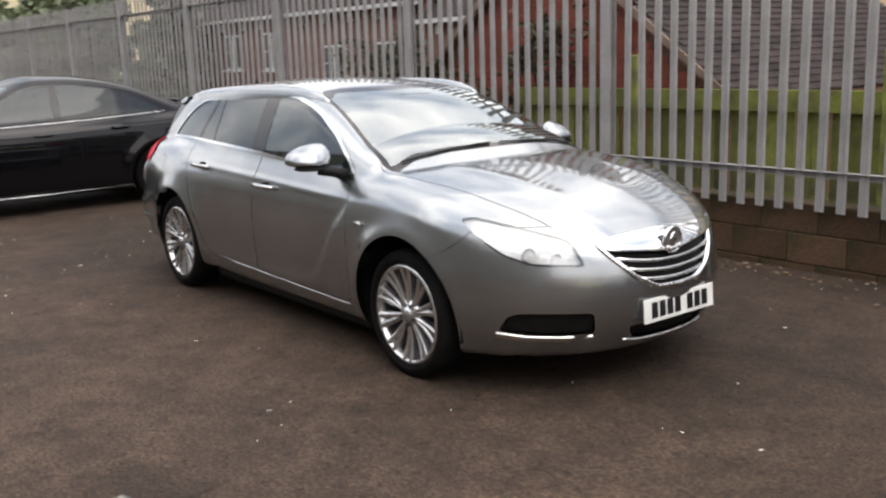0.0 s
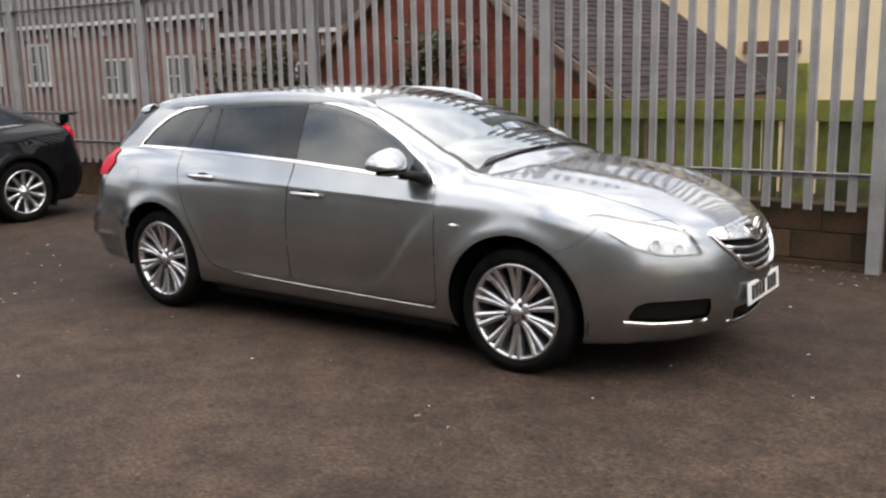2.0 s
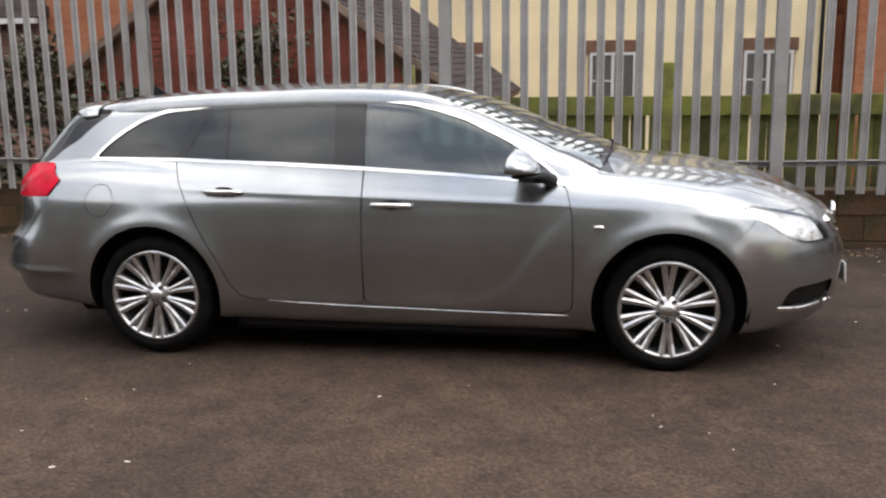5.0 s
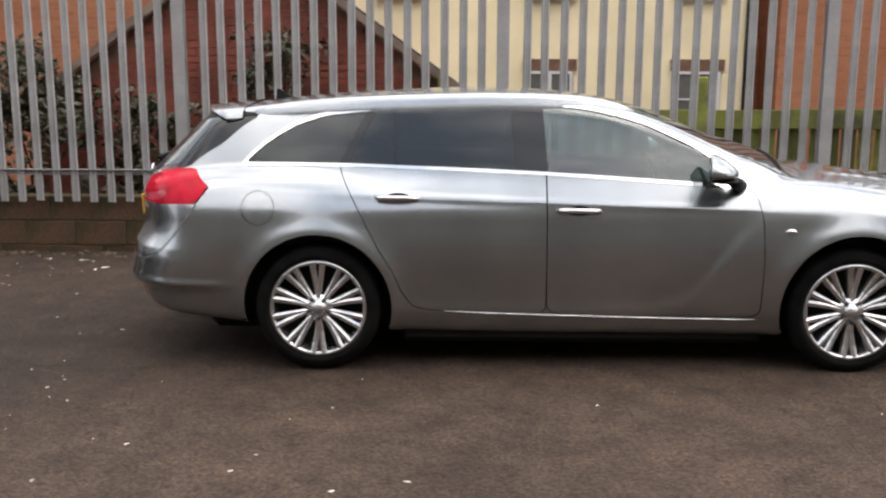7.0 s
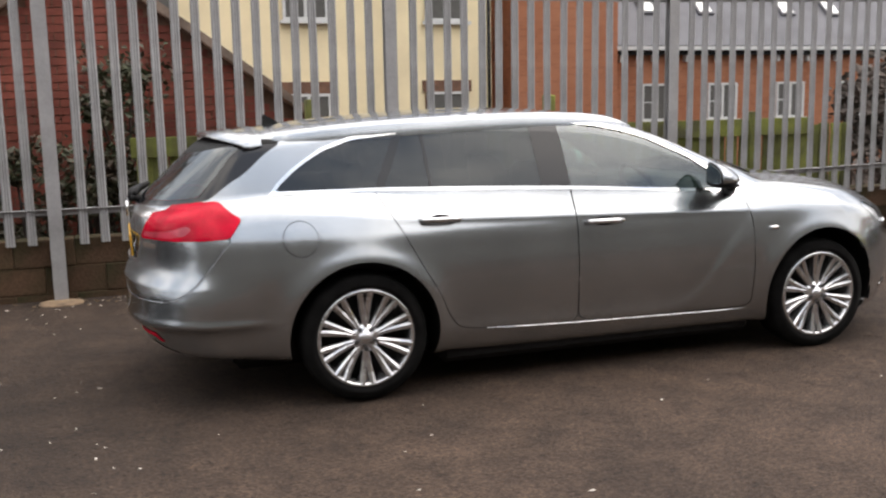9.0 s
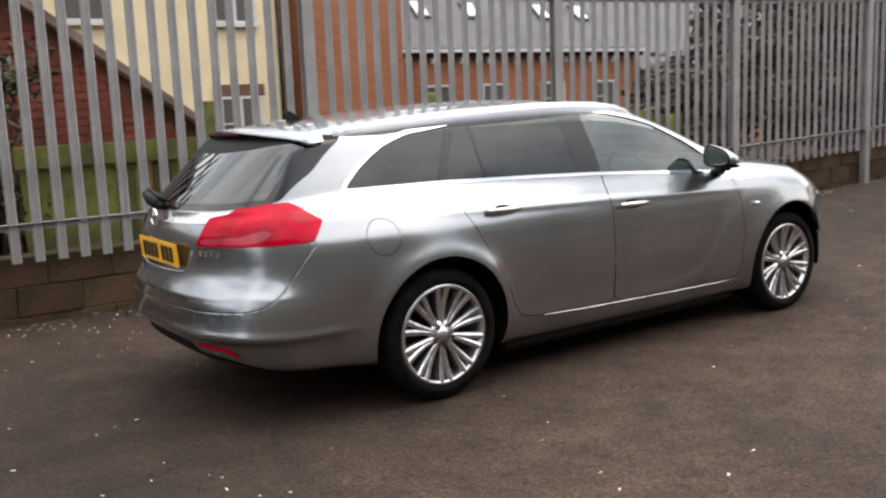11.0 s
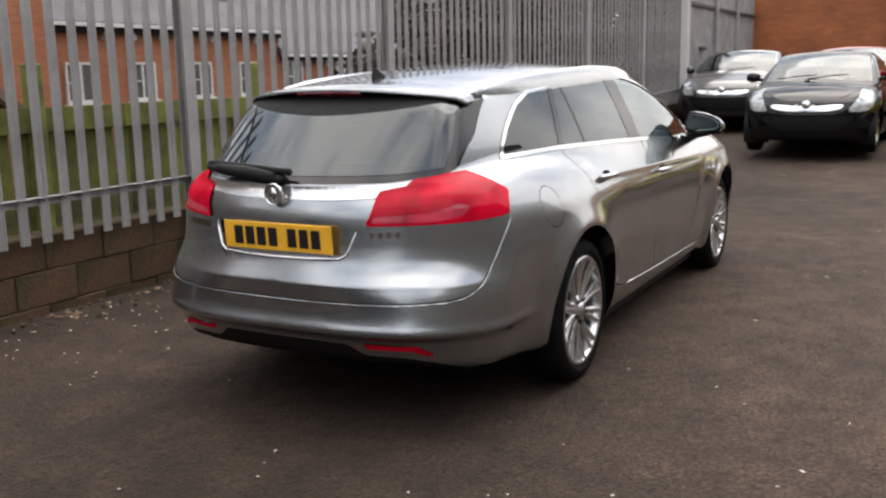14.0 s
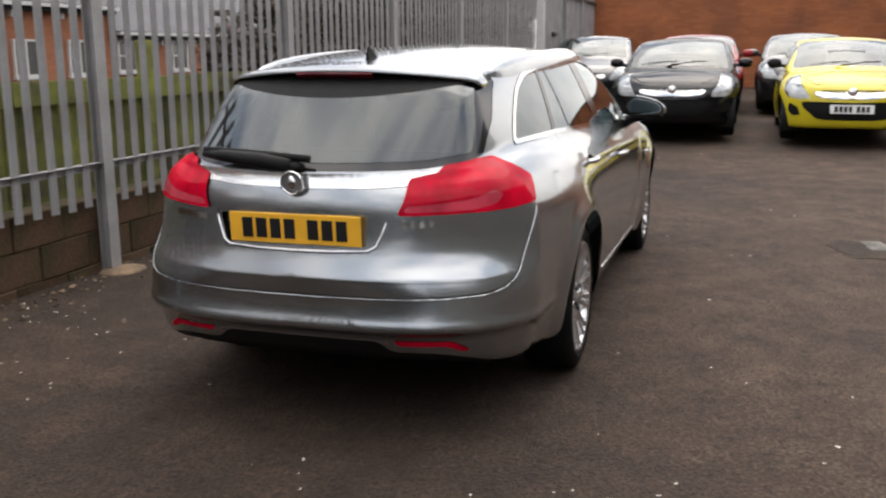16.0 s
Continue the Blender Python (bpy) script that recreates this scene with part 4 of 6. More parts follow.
# ---- litter on the tarmac ----
def build_litter():
    rnd = random.Random(21)
    cs = []
    for _ in range(900):
        x = rnd.uniform(-9, 12)
        y = 2.48 - abs(rnd.gauss(0, 0.20))
        cs.append(Vector((x, y, ground_height(x, y) + 0.006 + rnd.uniform(0, 0.012))))
    lm = leaf_mesh("leaf_litter", cs, 0.045, M_litter, rnd)
    for v in lm.data.vertices:
        v.co.z = max(v.co.z * 0.45 + 0.004, ground_height(v.co.x, v.co.y) + 0.001)
    tagged(lm, "brown dead leaves along the foot of the wall", "litter", kind="stuff")
    V, F = [], []
    for k in range(430):
        near = rnd.random() < 0.36
        x = rnd.uniform(-6.5, 7.5) if k % 3 else rnd.uniform(-5.0, -1.0)
        y = 2.45 - abs(rnd.gauss(0, 0.5)) if near else rnd.uniform(-5.5, 2.3)
        s = rnd.uniform(0.003, 0.007) * (2.4 if near and rnd.random() < 0.14 else 1.0)
        a, turn, stretch = rnd.uniform(0, 6.28), rnd.uniform(0, 3.14), rnd.uniform(1.2, 3.2)
        g = ground_height(x, y)
        b = len(V)
        m = 5
        for q in range(m):
            t = a + 2 * math.pi * q / m
            rr = s * rnd.uniform(0.6, 1.2)
            u, w = rr * math.cos(t) * stretch, rr * math.sin(t)
            V.append((x + u * math.cos(turn) - w * math.sin(turn), y + u * math.sin(turn) + w * math.cos(turn), g - 0.001))
        for q in range(m):
            V.append((V[b + q][0] * 0.8 + x * 0.2, V[b + q][1] * 0.8 + y * 0.2, g + s * 0.22))
        F += [(b + q, b + (q + 1) % m, b + m + (q + 1) % m, b + m + q) for q in range(m)] + [tuple(b + m + q for q in range(m))]
    tagged(mesh_ob("stone_chips", V, F, M_chip), "pale stone chips and crumbs on the tarmac", "litter", kind="stuff")
    V, F = [], []
    for k in range(9000):
        x, y = rnd.uniform(-5.5, 6.5), rnd.uniform(-5.6, 2.3)
        s = rnd.uniform(0.003, 0.008)
        g = ground_height(x, y)
        b = len(V)
        a = rnd.uniform(0, 2)
        V += [(x + s * math.cos(a + t), y + s * math.sin(a + t), g - 0.001) for t in (0, 2.1, 4.2)] + [(x, y, g + s * 0.6)]
        F += [(b, b + 1, b + 3), (b + 1, b + 2, b + 3), (b + 2, b, b + 3)]
    tagged(mesh_ob("grit", V, F, M_ground), "loose dark grit on the tarmac", "grit", kind="stuff")


build_litter()
d = empty("drain_cover", (1.88, -2.48, 0.004), 12)
tagged(d, "small pale iron drain cover set in the tarmac", "drain cover")
box_part("rim", (-0.165, -0.085, -0.02, 0.165, 0.085, 0.004), M_dark, d, 0.003)
for i in range(5):
    box_part("cover_rib", (-0.15, -0.062 + i * 0.028, -0.01, 0.15, -0.045 + i * 0.028, 0.010), M_concrete, d, 0.002)
rnd = random.Random(31)
V = [(1.72, -2.36, ground_height(1.72, -2.36) + 0.004)]
for i in range(40):
    a = 2 * math.pi * i / 40
    r = 0.23 + 0.06 * math.sin(2 * a + 1) + 0.03 * math.sin(7 * a) + rnd.uniform(-0.035, 0.035)
    x, y = 1.72 + r * 1.15 * math.cos(a), -2.36 + r * math.sin(a)
    V.append((x, y, ground_height(x, y) + 0.0035))
tagged(mesh_ob("damp_patch", V, [(0, i, i % 40 + 1) for i in range(1, 41)], M_damp), "dark damp patch on the tarmac round the drain", "damp patch", kind="structure")
# ---- the silver estate car ----
WB, WZ, WR = 1.3685, 0.325, 0.325
hood_z = curve((-2.6, 0.95), (-2.3, 1.0), (-1.9, 1.06), (-1.0, 1.06), (0.0, 1.04), (0.9, 1.035), (1.2, 1.025), (1.5, 0.995), (1.8, 0.945), (2.05, 0.875), (2.2, 0.815), (2.32, 0.75), (2.4, 0.7))
side_w = curve((0.1, 0.77), (0.16, 0.812), (0.22, 0.843), (0.30, 0.870), (0.45, 0.893), (0.60, 0.902), (0.74, 0.890), (0.84, 0.868), (0.93, 0.822), (1.0, 0.785), (1.1, 0.74))
plan_k = curve((-2.6, 0.72), (-2.3, 0.855), (-1.97, 0.920), (-1.69, 0.968), (-1.37, 0.995), (-1.0, 0.99), (-0.5, 0.985), (0.3, 0.985), (0.9, 0.995), (1.37, 1.0), (1.8, 0.965), (2.1, 0.90), (2.4, 0.80))
front_x = curve((0.1, 2.16), (0.2, 2.25), (0.3, 2.31), (0.42, 2.345), (0.52, 2.345), (0.62, 2.325), (0.72, 2.285), (0.8, 2.23), (0.9, 2.1), (1.1, 1.9))
rear_x = curve((0.1, -2.30), (0.25, -2.385), (0.32, -2.415), (0.37, -2.436), (0.395, -2.446), (0.412, -2.464), (0.425, -2.488), (0.435, -2.496), (0.45, -2.496), (0.47, -2.490), (0.50, -2.485), (0.548, -2.486), (0.56, -2.488), (0.60, -2.495), (0.617, -2.497), (0.632, -2.492), (0.66, -2.481), (0.70, -2.468), (0.74, -2.461), (0.79, -2.456), (0.84, -2.452), (0.92, -2.444), (0.935, -2.440), (0.98, -2.411), (1.05, -2.365), (1.2, -2.2))
roof_z = curve((-2.3, 1.235), (-2.05, 1.32), (-1.8, 1.365), (-1.36, 1.412), (-0.93, 1.438), (-0.49, 1.448), (-0.19, 1.438), (0.12, 1.405), (0.4, 1.343), (0.8, 1.20))
green_w = curve((0.8, 0.845), (0.95, 0.80), (1.0, 0.783), (1.1, 0.745), (1.2, 0.70), (1.3, 0.650), (1.37, 0.612), (1.5, 0.55))
green_t = curve((-2.5, 0.305), (-2.2, 0.198), (-2.0, 0.150), (-1.8, 0.116), (-1.4, 0.066), (-1.0, 0.034), (-0.3, 0.010), (0.4, 0.005), (0.85, 0.03), (1.3, 0.10))
low_z = curve((-2.6, 0.32), (-2.2, 0.27), (-1.7, 0.23), (-0.9, 0.195), (0.9, 0.185), (1.7, 0.19), (2.2, 0.20), (2.4, 0.22))
blade = [(0.94, 0.88), (0.84, 0.78), (0.75, 0.682), (0.69, 0.60), (0.627, 0.518), (0.57, 0.45), (0.516, 0.400), (0.45, 0.366), (0.374, 0.350), (0.2, 0.342), (-0.3, 0.340), (-0.95, 0.35)]
blade_z = curve(*[(a, b) for a, b in blade[::-1]])


def estate_solid(P):
    x, y, z = P[:, 0], np.abs(P[:, 1]), P[:, 2]
    r = np.minimum(np.hypot(x - WB, z - 0.34), np.hypot(x + WB, z - 0.33))
    flare = 0.020 * np.exp(-(((r - 0.385) / 0.07) ** 2)) * (z > 0.1)
    inset = 0.012 / (1 + np.exp(np.clip(-(z - blade_z(x)) / 0.017, -40, 40))) / (1 + np.exp(np.clip((z - 0.80) / 0.05, -40, 40))) / (1 + np.exp(np.clip((x - 0.93) / 0.02, -40, 40))) / (1 + np.exp(np.clip(-(x + 0.95) / 0.06, -40, 40)))
    tuck = 0.020 / (1 + np.exp(np.clip((z - 0.405) / 0.016, -40, 40))) / (1 + np.exp(np.clip((x + 1.90) / 0.05, -40, 40)))
    full = 0.026 / (1 + np.exp(np.clip((z - 0.60) / 0.04, -40, 40))) * np.clip((-1.85 - x) / 0.3, 0, 1)
    w = side_w(z) * plan_k(x) + flare - inset - tuck + full + 0.010 * np.exp(-(((z - 0.437) / 0.022) ** 2)) * np.clip((-1.78 - x) / 0.2, 0, 1)
    crease = 0.006 * np.exp(-(((z - (0.875 - 0.03 * x)) / 0.02) ** 2)) * np.exp(-np.clip(np.abs(x + 0.2) - 0.7, 0, 9) ** 2 / 0.12)
    side = y - w - crease
    crown = 0.055 * (y / 0.8) ** 2 + 0.05 * np.maximum(0, (y - 0.45) / 0.4) ** 2 * np.clip((x - 1.2) / 0.8, 0, 1)
    ridge = 0.012 * np.exp(-((y / 0.12) ** 2)) * np.clip((x - 1.2) / 0.6, 0, 1) + 0.008 * np.exp(-(((y - 0.42 + 0.1 * (x - 1.2)) / 0.06) ** 2)) * np.clip((x - 1.1) / 0.4, 0, 1)
    top = z - (hood_z(x) - crown + ridge)
    front = x - (front_x(z) - 0.60 * (y / 0.9) ** 2.4)
    bump = 1 / (1 + np.exp(np.clip((z - 0.60) / 0.035, -40, 40)))
    rear = (rear_x(z) + (1 - bump) * 0.43 * (y / 0.9) ** 2.3 + bump * 0.39 * (y / 0.9) ** 3.6) - x
    low = smax(side, top, 0.10)
    low = smax(low, front, 0.16)
    low = smax(low, rear, 0.13)
    low = smax(low, low_z(x) - z, 0.05)
    wind = (z - (1.105 - 0.47 * (x - 1.05 + 0.22 * (y / 0.7) ** 2))) * 0.9
    roof = z - (roof_z(x) - 0.05 * (y / 0.6) ** 2)
    gside = y - (green_w(z) - green_t(x))
    back = (-2.40 + np.maximum(z - 1.0, -0.015) * 1.08 + (0.36 + 0.10 * np.clip((1.30 - z) / 0.3, 0, 1)) * (y / 0.8) ** 2.3) - x
    g = smax(roof, wind, 0.12)
    g = smax(g, gside * 0.92, 0.07)
    g = smax(g, back * 0.7, 0.05)
    g = smax(g, 0.86 - z, 0.02)
    return smin(low, g, 0.035 - 0.023 * np.clip((x - 0.75) / 0.2, 0, 1) * np.clip((0.75 - y) / 0.1, 0, 1))


def build_estate():
    car = empty("estate_car")
    tagged(car, "silver-grey metallic estate car with chrome trim, parked beside the steel fence", "car")
    S = Shell(estate_solid, (-1.5, 1.35), 0.018, 0.6, -90, 96, 1.4)
    F = S.F
    arch = lambda x, y, z: np.minimum(np.hypot(x - WB, (z - 0.345)), np.hypot(x + WB, z - 0.335)) - 0.382 + 10 * (y < 0.5)
    _, F = S.cut(F, arch)
    # windows along the side, with their bright surround
    dlo = rounded([(-1.797, 1.041), (-1.70, 1.043), (-1.24, 1.045), (-0.70, 1.030), (-0.24, 1.012), (0.18, 0.988), (0.60, 0.960), (0.84, 0.942), (0.87, 0.945), (0.74, 1.052), (0.565, 1.168), (0.33, 1.277), (0.18, 1.322), (0.03, 1.354), (-0.15, 1.374), (-0.32, 1.381), (-0.73, 1.371), (-1.04, 1.352), (-1.36, 1.317), (-1.51, 1.267), (-1.60, 1.215), (-1.67, 1.168), (-1.745, 1.103)])
    onside = lambda y: 10.0 * (y < 0.40)
    win, F = S.cut(F, lambda x, y, z: sd_poly(x, z, dlo) + onside(y))
    pane, chrome = S.cut(win, lambda x, y, z: sd_poly(x, z, dlo) + 0.017)
    lines = [[(-1.27, 1.0), (-1.07, 1.40)], [(-0.27, 0.9), (-0.30, 1.4)]]
    half = [0.022, 0.085]
    pillars = []
    for ln, hw in zip(lines, half):
        p, pane = S.cut(pane, lambda x, y, z: sd_line(x, z, ln) - hw)
        pillars.append(p)
    bar, pane = S.cut(pane, lambda x, y, z: sd_line(x, z, [(-0.96, 0.9), (-0.995, 1.45)]) - 0.010)
    pillars.append(bar)
    fwin, pane = S.cut(pane, lambda x, y, z: -x - 0.28)
    rwin, qwin = S.cut(pane, lambda x, y, z: -x - 1.17)
    # windscreen and rear window
    ws = rounded([(-0.3, 1.075), (0.3, 1.068), (0.52, 1.045), (0.695, 0.985), (0.70, 1.02), (0.655, 1.12), (0.60, 1.25), (0.55, 1.355), (0.44, 1.395), (-0.3, 1.405)])
    wind, F = S.cut(F, lambda x, y, z: sd_poly(y, z, ws) + 10.0 * (x < 0.05))
    wglass, wedge = S.cut(wind, lambda x, y, z: sd_poly(y, z, ws) + 0.022)
    rg = rounded([(-0.3, 0.985), (0.42, 0.992), (0.575, 1.012), (0.606, 1.03), (0.592, 1.15), (0.552, 1.285), (0.525, 1.32), (-0.3, 1.34)])
    rear, F = S.cut(F, lambda x, y, z: sd_poly(y, z, rg) + 10.0 * (x > -1.6))
    rglass, redge = S.cut(rear, lambda x, y, z: np.maximum(sd_poly(y, z, rg) + 0.03, z - 1.238 - 0.20 * y**2))
    # Edge print, deepened in black to stand in for the spoiler's reflection.
    rband, redge = S.cut(redge, lambda x, y, z: 1.238 + 0.20 * y**2 - z)
    # lamps
    tail = rounded([(0.425, 0.838), (0.47, 0.898), (0.515, 0.962), (0.59, 0.972), (0.665, 0.982), (0.70, 0.997), (0.745, 1.012), (0.90, 1.018), (1.03, 1.022), (1.15, 0.984), (1.262, 0.942), (1.25, 0.90), (1.235, 0.856), (1.05, 0.848), (0.875, 0.843), (0.65, 0.840)])
    tl, F = S.cut(F, lambda x, y, z: sd_poly(y + x + 2.45, z, tail) + 10.0 * (x > -1.6))
    tcore, tl = S.cut(tl, lambda x, y, z: sd_poly(y + x + 2.45, z, rounded([(0.455, 0.848), (0.475, 0.872), (0.62, 0.878), (0.80, 0.890), (0.93, 0.915), (0.99, 0.900), (0.93, 0.868), (0.80, 0.852)])))
    head = rounded([(0.60, 0.632), (0.625, 0.67), (0.655, 0.711), (0.72, 0.752), (0.85, 0.778), (0.975, 0.798), (1.15, 0.824), (1.30, 0.845), (1.40, 0.835), (1.27, 0.752), (1.117, 0.682), (0.94, 0.642), (0.77, 0.634)])
    hl, F = S.cut(F, lambda x, y, z: sd_poly(y - x + 2.33, z, head) + 10.0 * (x < 1.3))
    hlin, hledge = S.cut(hl, lambda x, y, z: sd_poly(y - x + 2.33, z, head) + 0.009 + 0.012 * (z > 0.71 + 0.08 * (y - x + 1.73)) * -1)
    # grille, intakes
    grille = rounded([(-0.3, 0.492), (0.14, 0.50), (0.255, 0.555), (0.360, 0.655), (0.402, 0.715), (0.375, 0.740), (-0.3, 0.776)])
    gr, F = S.cut(F, lambda x, y, z: sd_poly(y, z, grille) + 10.0 * (x < 1.9))
    grin, grim = S.cut(gr, lambda x, y, z: sd_poly(y, z, grille) + 0.018)
    gbar, gblack = S.cut(grin, lambda x, y, z: 0.655 + 0.10 * y - z)
    low_in = rounded([(-0.3, 0.262), (0.24, 0.270), (0.285, 0.345), (-0.3, 0.335)])
    lin, F = S.cut(F, lambda x, y, z: sd_poly(y, z, low_in) + 10.0 * (x < 1.9))
    fog = rounded([(0.535, 0.320), (0.545, 0.422), (0.78, 0.424), (1.02, 0.425), (1.10, 0.405), (1.155, 0.335), (0.85, 0.318)])
    fg, F = S.cut(F, lambda x, y, z: sd_poly(y - x + 2.33, z, fog) + 10.0 * (x < 1.5))
    foglip, F = S.cut(F, lambda x, y, z: sd_line(y - x + 2.33, z, [(0.555, 0.302), (0.73, 0.299), (0.98, 0.304), (1.17, 0.319)]) - 0.011 + 10.0 * (x < 1.5))
    lowlip, F = S.cut(F, lambda x, y, z: sd_line(y, z, [(-0.2, 0.250), (0.22, 0.256), (0.29, 0.272)]) - 0.008 + 10.0 * (x < 1.9))
    # rear details
    cbar = rounded([(-0.3, 0.930), (0.25, 0.932), (0.40, 0.940), (0.48, 0.958), (0.545, 0.988), (0.44, 0.984), (0.3, 0.982), (-0.3, 0.980)])
    cb, F = S.cut(F, lambda x, y, z: sd_poly(y, z, cbar) + 10.0 * (x > -1.9))
    refl, F = S.cut(F, lambda x, y, z: sd_poly(y, z, np.array([(0.335, 0.367), (0.55, 0.365), (0.60, 0.342), (0.625, 0.350), (0.57, 0.384), (0.335, 0.388)])) + 10.0 * (x > -1.9))
    recess = rounded([(-0.3, 0.690), (0.26, 0.690), (0.305, 0.715), (0.345, 0.850), (-0.3, 0.858)])
    rec, F = S.cut(F, lambda x, y, z: sd_poly(y, z, recess) + 10.0 * (x > -1.9))
    recin, reclip = S.cut(rec, lambda x, y, z: sd_poly(y, z, recess) + 0.014)
    diff, F = S.cut(F, lambda x, y, z: z - 0.382 + 0.045 * np.clip((y - 0.30) / 0.06, 0, 1) + 0.9 * np.maximum(0, y - 0.45) ** 2 + 10.0 * (x > -2.05))
    # panels and the gaps between them
    fdoor = rounded([(-0.195, 1.2), (0.30, 1.19), (0.52, 1.10), (0.74, 0.985), (0.855, 0.93), (0.885, 0.80), (0.895, 0.55), (0.89, 0.30), (0.5, 0.297), (-0.19, 0.302), (-0.195, 0.6)])
    rdoor = rounded([(-1.27, 1.2), (-0.205, 1.2), (-0.2, 0.65), (-0.198, 0.303), (-0.55, 0.312), (-0.80, 0.325), (-0.88, 0.345), (-0.935, 0.42), (-0.975, 0.52), (-1.06, 0.66), (-1.156, 0.841), (-1.235, 0.985), (-1.26, 1.04)])
    tgate = rounded([(-0.3, 0.555), (0.35, 0.556), (0.55, 0.558), (0.69, 0.564), (0.79, 0.577), (0.86, 0.603), (0.91, 0.640), (0.97, 0.706), (1.03, 0.775), (1.085, 0.842), (1.07, 0.865), (0.92, 0.91), (0.84, 0.95), (0.80, 1.005), (0.80, 1.6), (-0.3, 1.6)])
    bonnet = rounded([(-0.3, 2.40), (0.40, 2.34), (0.50, 2.10), (0.645, 1.72), (0.70, 1.3), (0.72, 1.0), (0.6, 0.85), (-0.3, 0.9)])
    cap = lambda x, y, z: np.hypot(x + 1.672, z - 0.842) - 0.083
    gaps, panels = {}, {}
    for key, fn in (
        ("front_door", lambda x, y, z: sd_poly(x, z, fdoor) + onside(y)),
        ("rear_door", lambda x, y, z: sd_poly(x, z, rdoor) + onside(y)),
        ("fuel_flap", lambda x, y, z: cap(x, y, z) + onside(y)),
        ("tailgate", lambda x, y, z: np.where(z > 1.0, 10.0, sd_poly(y + 0.9 * np.maximum(0, x + 2.33), z, tgate)) + 10.0 * (x > -1.55) + 10.0 * (z > 1.30)),
        ("bonnet", lambda x, y, z: sd_poly(y, x, bonnet) + 10.0 * (z < 0.70)),
    ):
        panels[key], gaps[key], F = S.seam(F, fn, 0.003 if key in ("fuel_flap", "bonnet") else 0.006 if key == "tailgate" else 0.0045)
    sill, F = S.cut(F, lambda x, y, z: np.maximum(z - 0.276 - 0.02 * np.clip(-x - 0.5, 0, 1), np.abs(x) - 1.0))
    rbump, F = S.cut(F, lambda x, y, z: np.maximum(z - 0.56, x + 1.70))
    wing_x = curve((0.2, 1.50), (0.55, 1.51), (0.62, 1.54), (0.70, 1.70), (0.80, 1.80), (0.9, 1.85))
    fbump, gaps["front_bumper"], F = S.seam(F, lambda x, y, z: np.maximum(wing_x(z) - x, z - 0.80) + 10.0 * (x < 1.4), 0.004)
    tedge, rbump = S.cut(rbump, lambda x, y, z: sd_poly(y + 0.9 * np.maximum(0, x + 2.33), z, tgate) - 0.013 + 10.0 * (z > 0.838))
    tedge2, F = S.cut(F, lambda x, y, z: sd_poly(y + 0.9 * np.maximum(0, x + 2.33), z, tgate) - 0.013 + 10.0 * (z > 0.838) + 10.0 * (x > -1.8))
    S.normals()
    S.emit("body", F, M_silver, car)
    S.emit("bumper_edge", tedge + tedge2, M_silver, car, out=0.002, rim=0.006)
    S.emit("front_bumper", fbump, M_silver, car)
    S.emit("rear_bumper", rbump, M_silver, car)
    bo = S.emit("bonnet", panels["bonnet"], M_silver, car, out=0.001)
    S.emit("shut_line", gaps["bonnet"], M_gap, bo, out=-0.008)
    tg = S.emit("tailgate", panels["tailgate"], M_silver, car)
    S.emit("shut_line", gaps["tailgate"], M_gap, tg, out=-0.008)
    S.emit("windscreen", wglass, M_screen, car, label="windscreen reflecting the bright sky")
    S.emit("windscreen_surround", wedge, M_gloss, car)
    S.emit("rear_window", rglass, M_reargl, tg, label="dark tinted rear window")
    S.emit("rear_window_surround", redge, M_gloss, tg, out=-0.002)
    # Matte black paints the spoiler's dark reflection into the printed edge.
    S.emit("rear_window_frit_reflection", rband, M_black, tg, label="black edge print of the rear window with the spoiler's dark reflection painted in")
    S.emit("chrome_bar", cb, M_satin, tg, out=0.004, label="bright chrome bar")
    S.emit("grille_surround", grim, M_chrome, car, out=0.010, rim=0.03, label="chrome grille frame")
    S.emit("grille_bar", gbar, M_chrome, car, out=0.012, rim=0.02, label="broad chrome bar")
    S.emit("grille", gblack, M_black, car, out=-0.03)
    S.emit("lower_intake", lin, M_black, car, out=-0.02)
    S.emit("intake_strip", lowlip, M_chrome, car, out=0.006, rim=0.01)
    S.emit("plate_recess", recin, M_silver, tg, out=-0.028)
    S.emit("plate_recess_edge", reclip, M_silver, tg, out=-0.004)
    S.emit("diffuser", diff, M_black, car, out=-0.004)
    for s in (1, -1):
        d = S.emit("front_door", panels["front_door"], M_silver, car, s)
        e = S.emit("rear_door", panels["rear_door"], M_silver, car, s)
        for key, par, deep in (("front_door", d, -0.008), ("rear_door", e, -0.008), ("front_bumper", car, -0.005)):
            for g in S.pieces(gaps[key]):
                S.emit("shut_line", g, M_gap, par, s, deep)
        ff = S.emit("fuel_flap" if s < 0 else "side_panel", panels["fuel_flap"], M_silver, car, s)
        S.emit("shut_line", gaps["fuel_flap"], M_gap if s < 0 else M_silver, ff, s, -0.004 if s < 0 else 0.0)
        S.emit("door_window", fwin, M_clear, d, s, -0.004, "clear side window")
        S.emit("door_window", rwin, M_privacy, e, s, -0.004, "privacy-tinted side window")
        S.emit("quarter_window", qwin, M_privacy, car, s, -0.004, "privacy-tinted side window")
        for p in pillars:
            S.emit("pillar_trim", p, M_gloss, car, s, -0.002)
        S.emit("window_trim", chrome, M_chrome, car, s, 0.003, "bright chrome window surround")
        t = S.emit("tail_lamp", tl, M_redlens, car, s, 0.008, "red tail lamp")
        S.emit("lamp_core", tcore, M_pinklens, t, s, 0.0065, "paler reversing strip")
        h = S.emit("headlamp", hl, M_lens, car, s, 0.004, "clear headlamp")
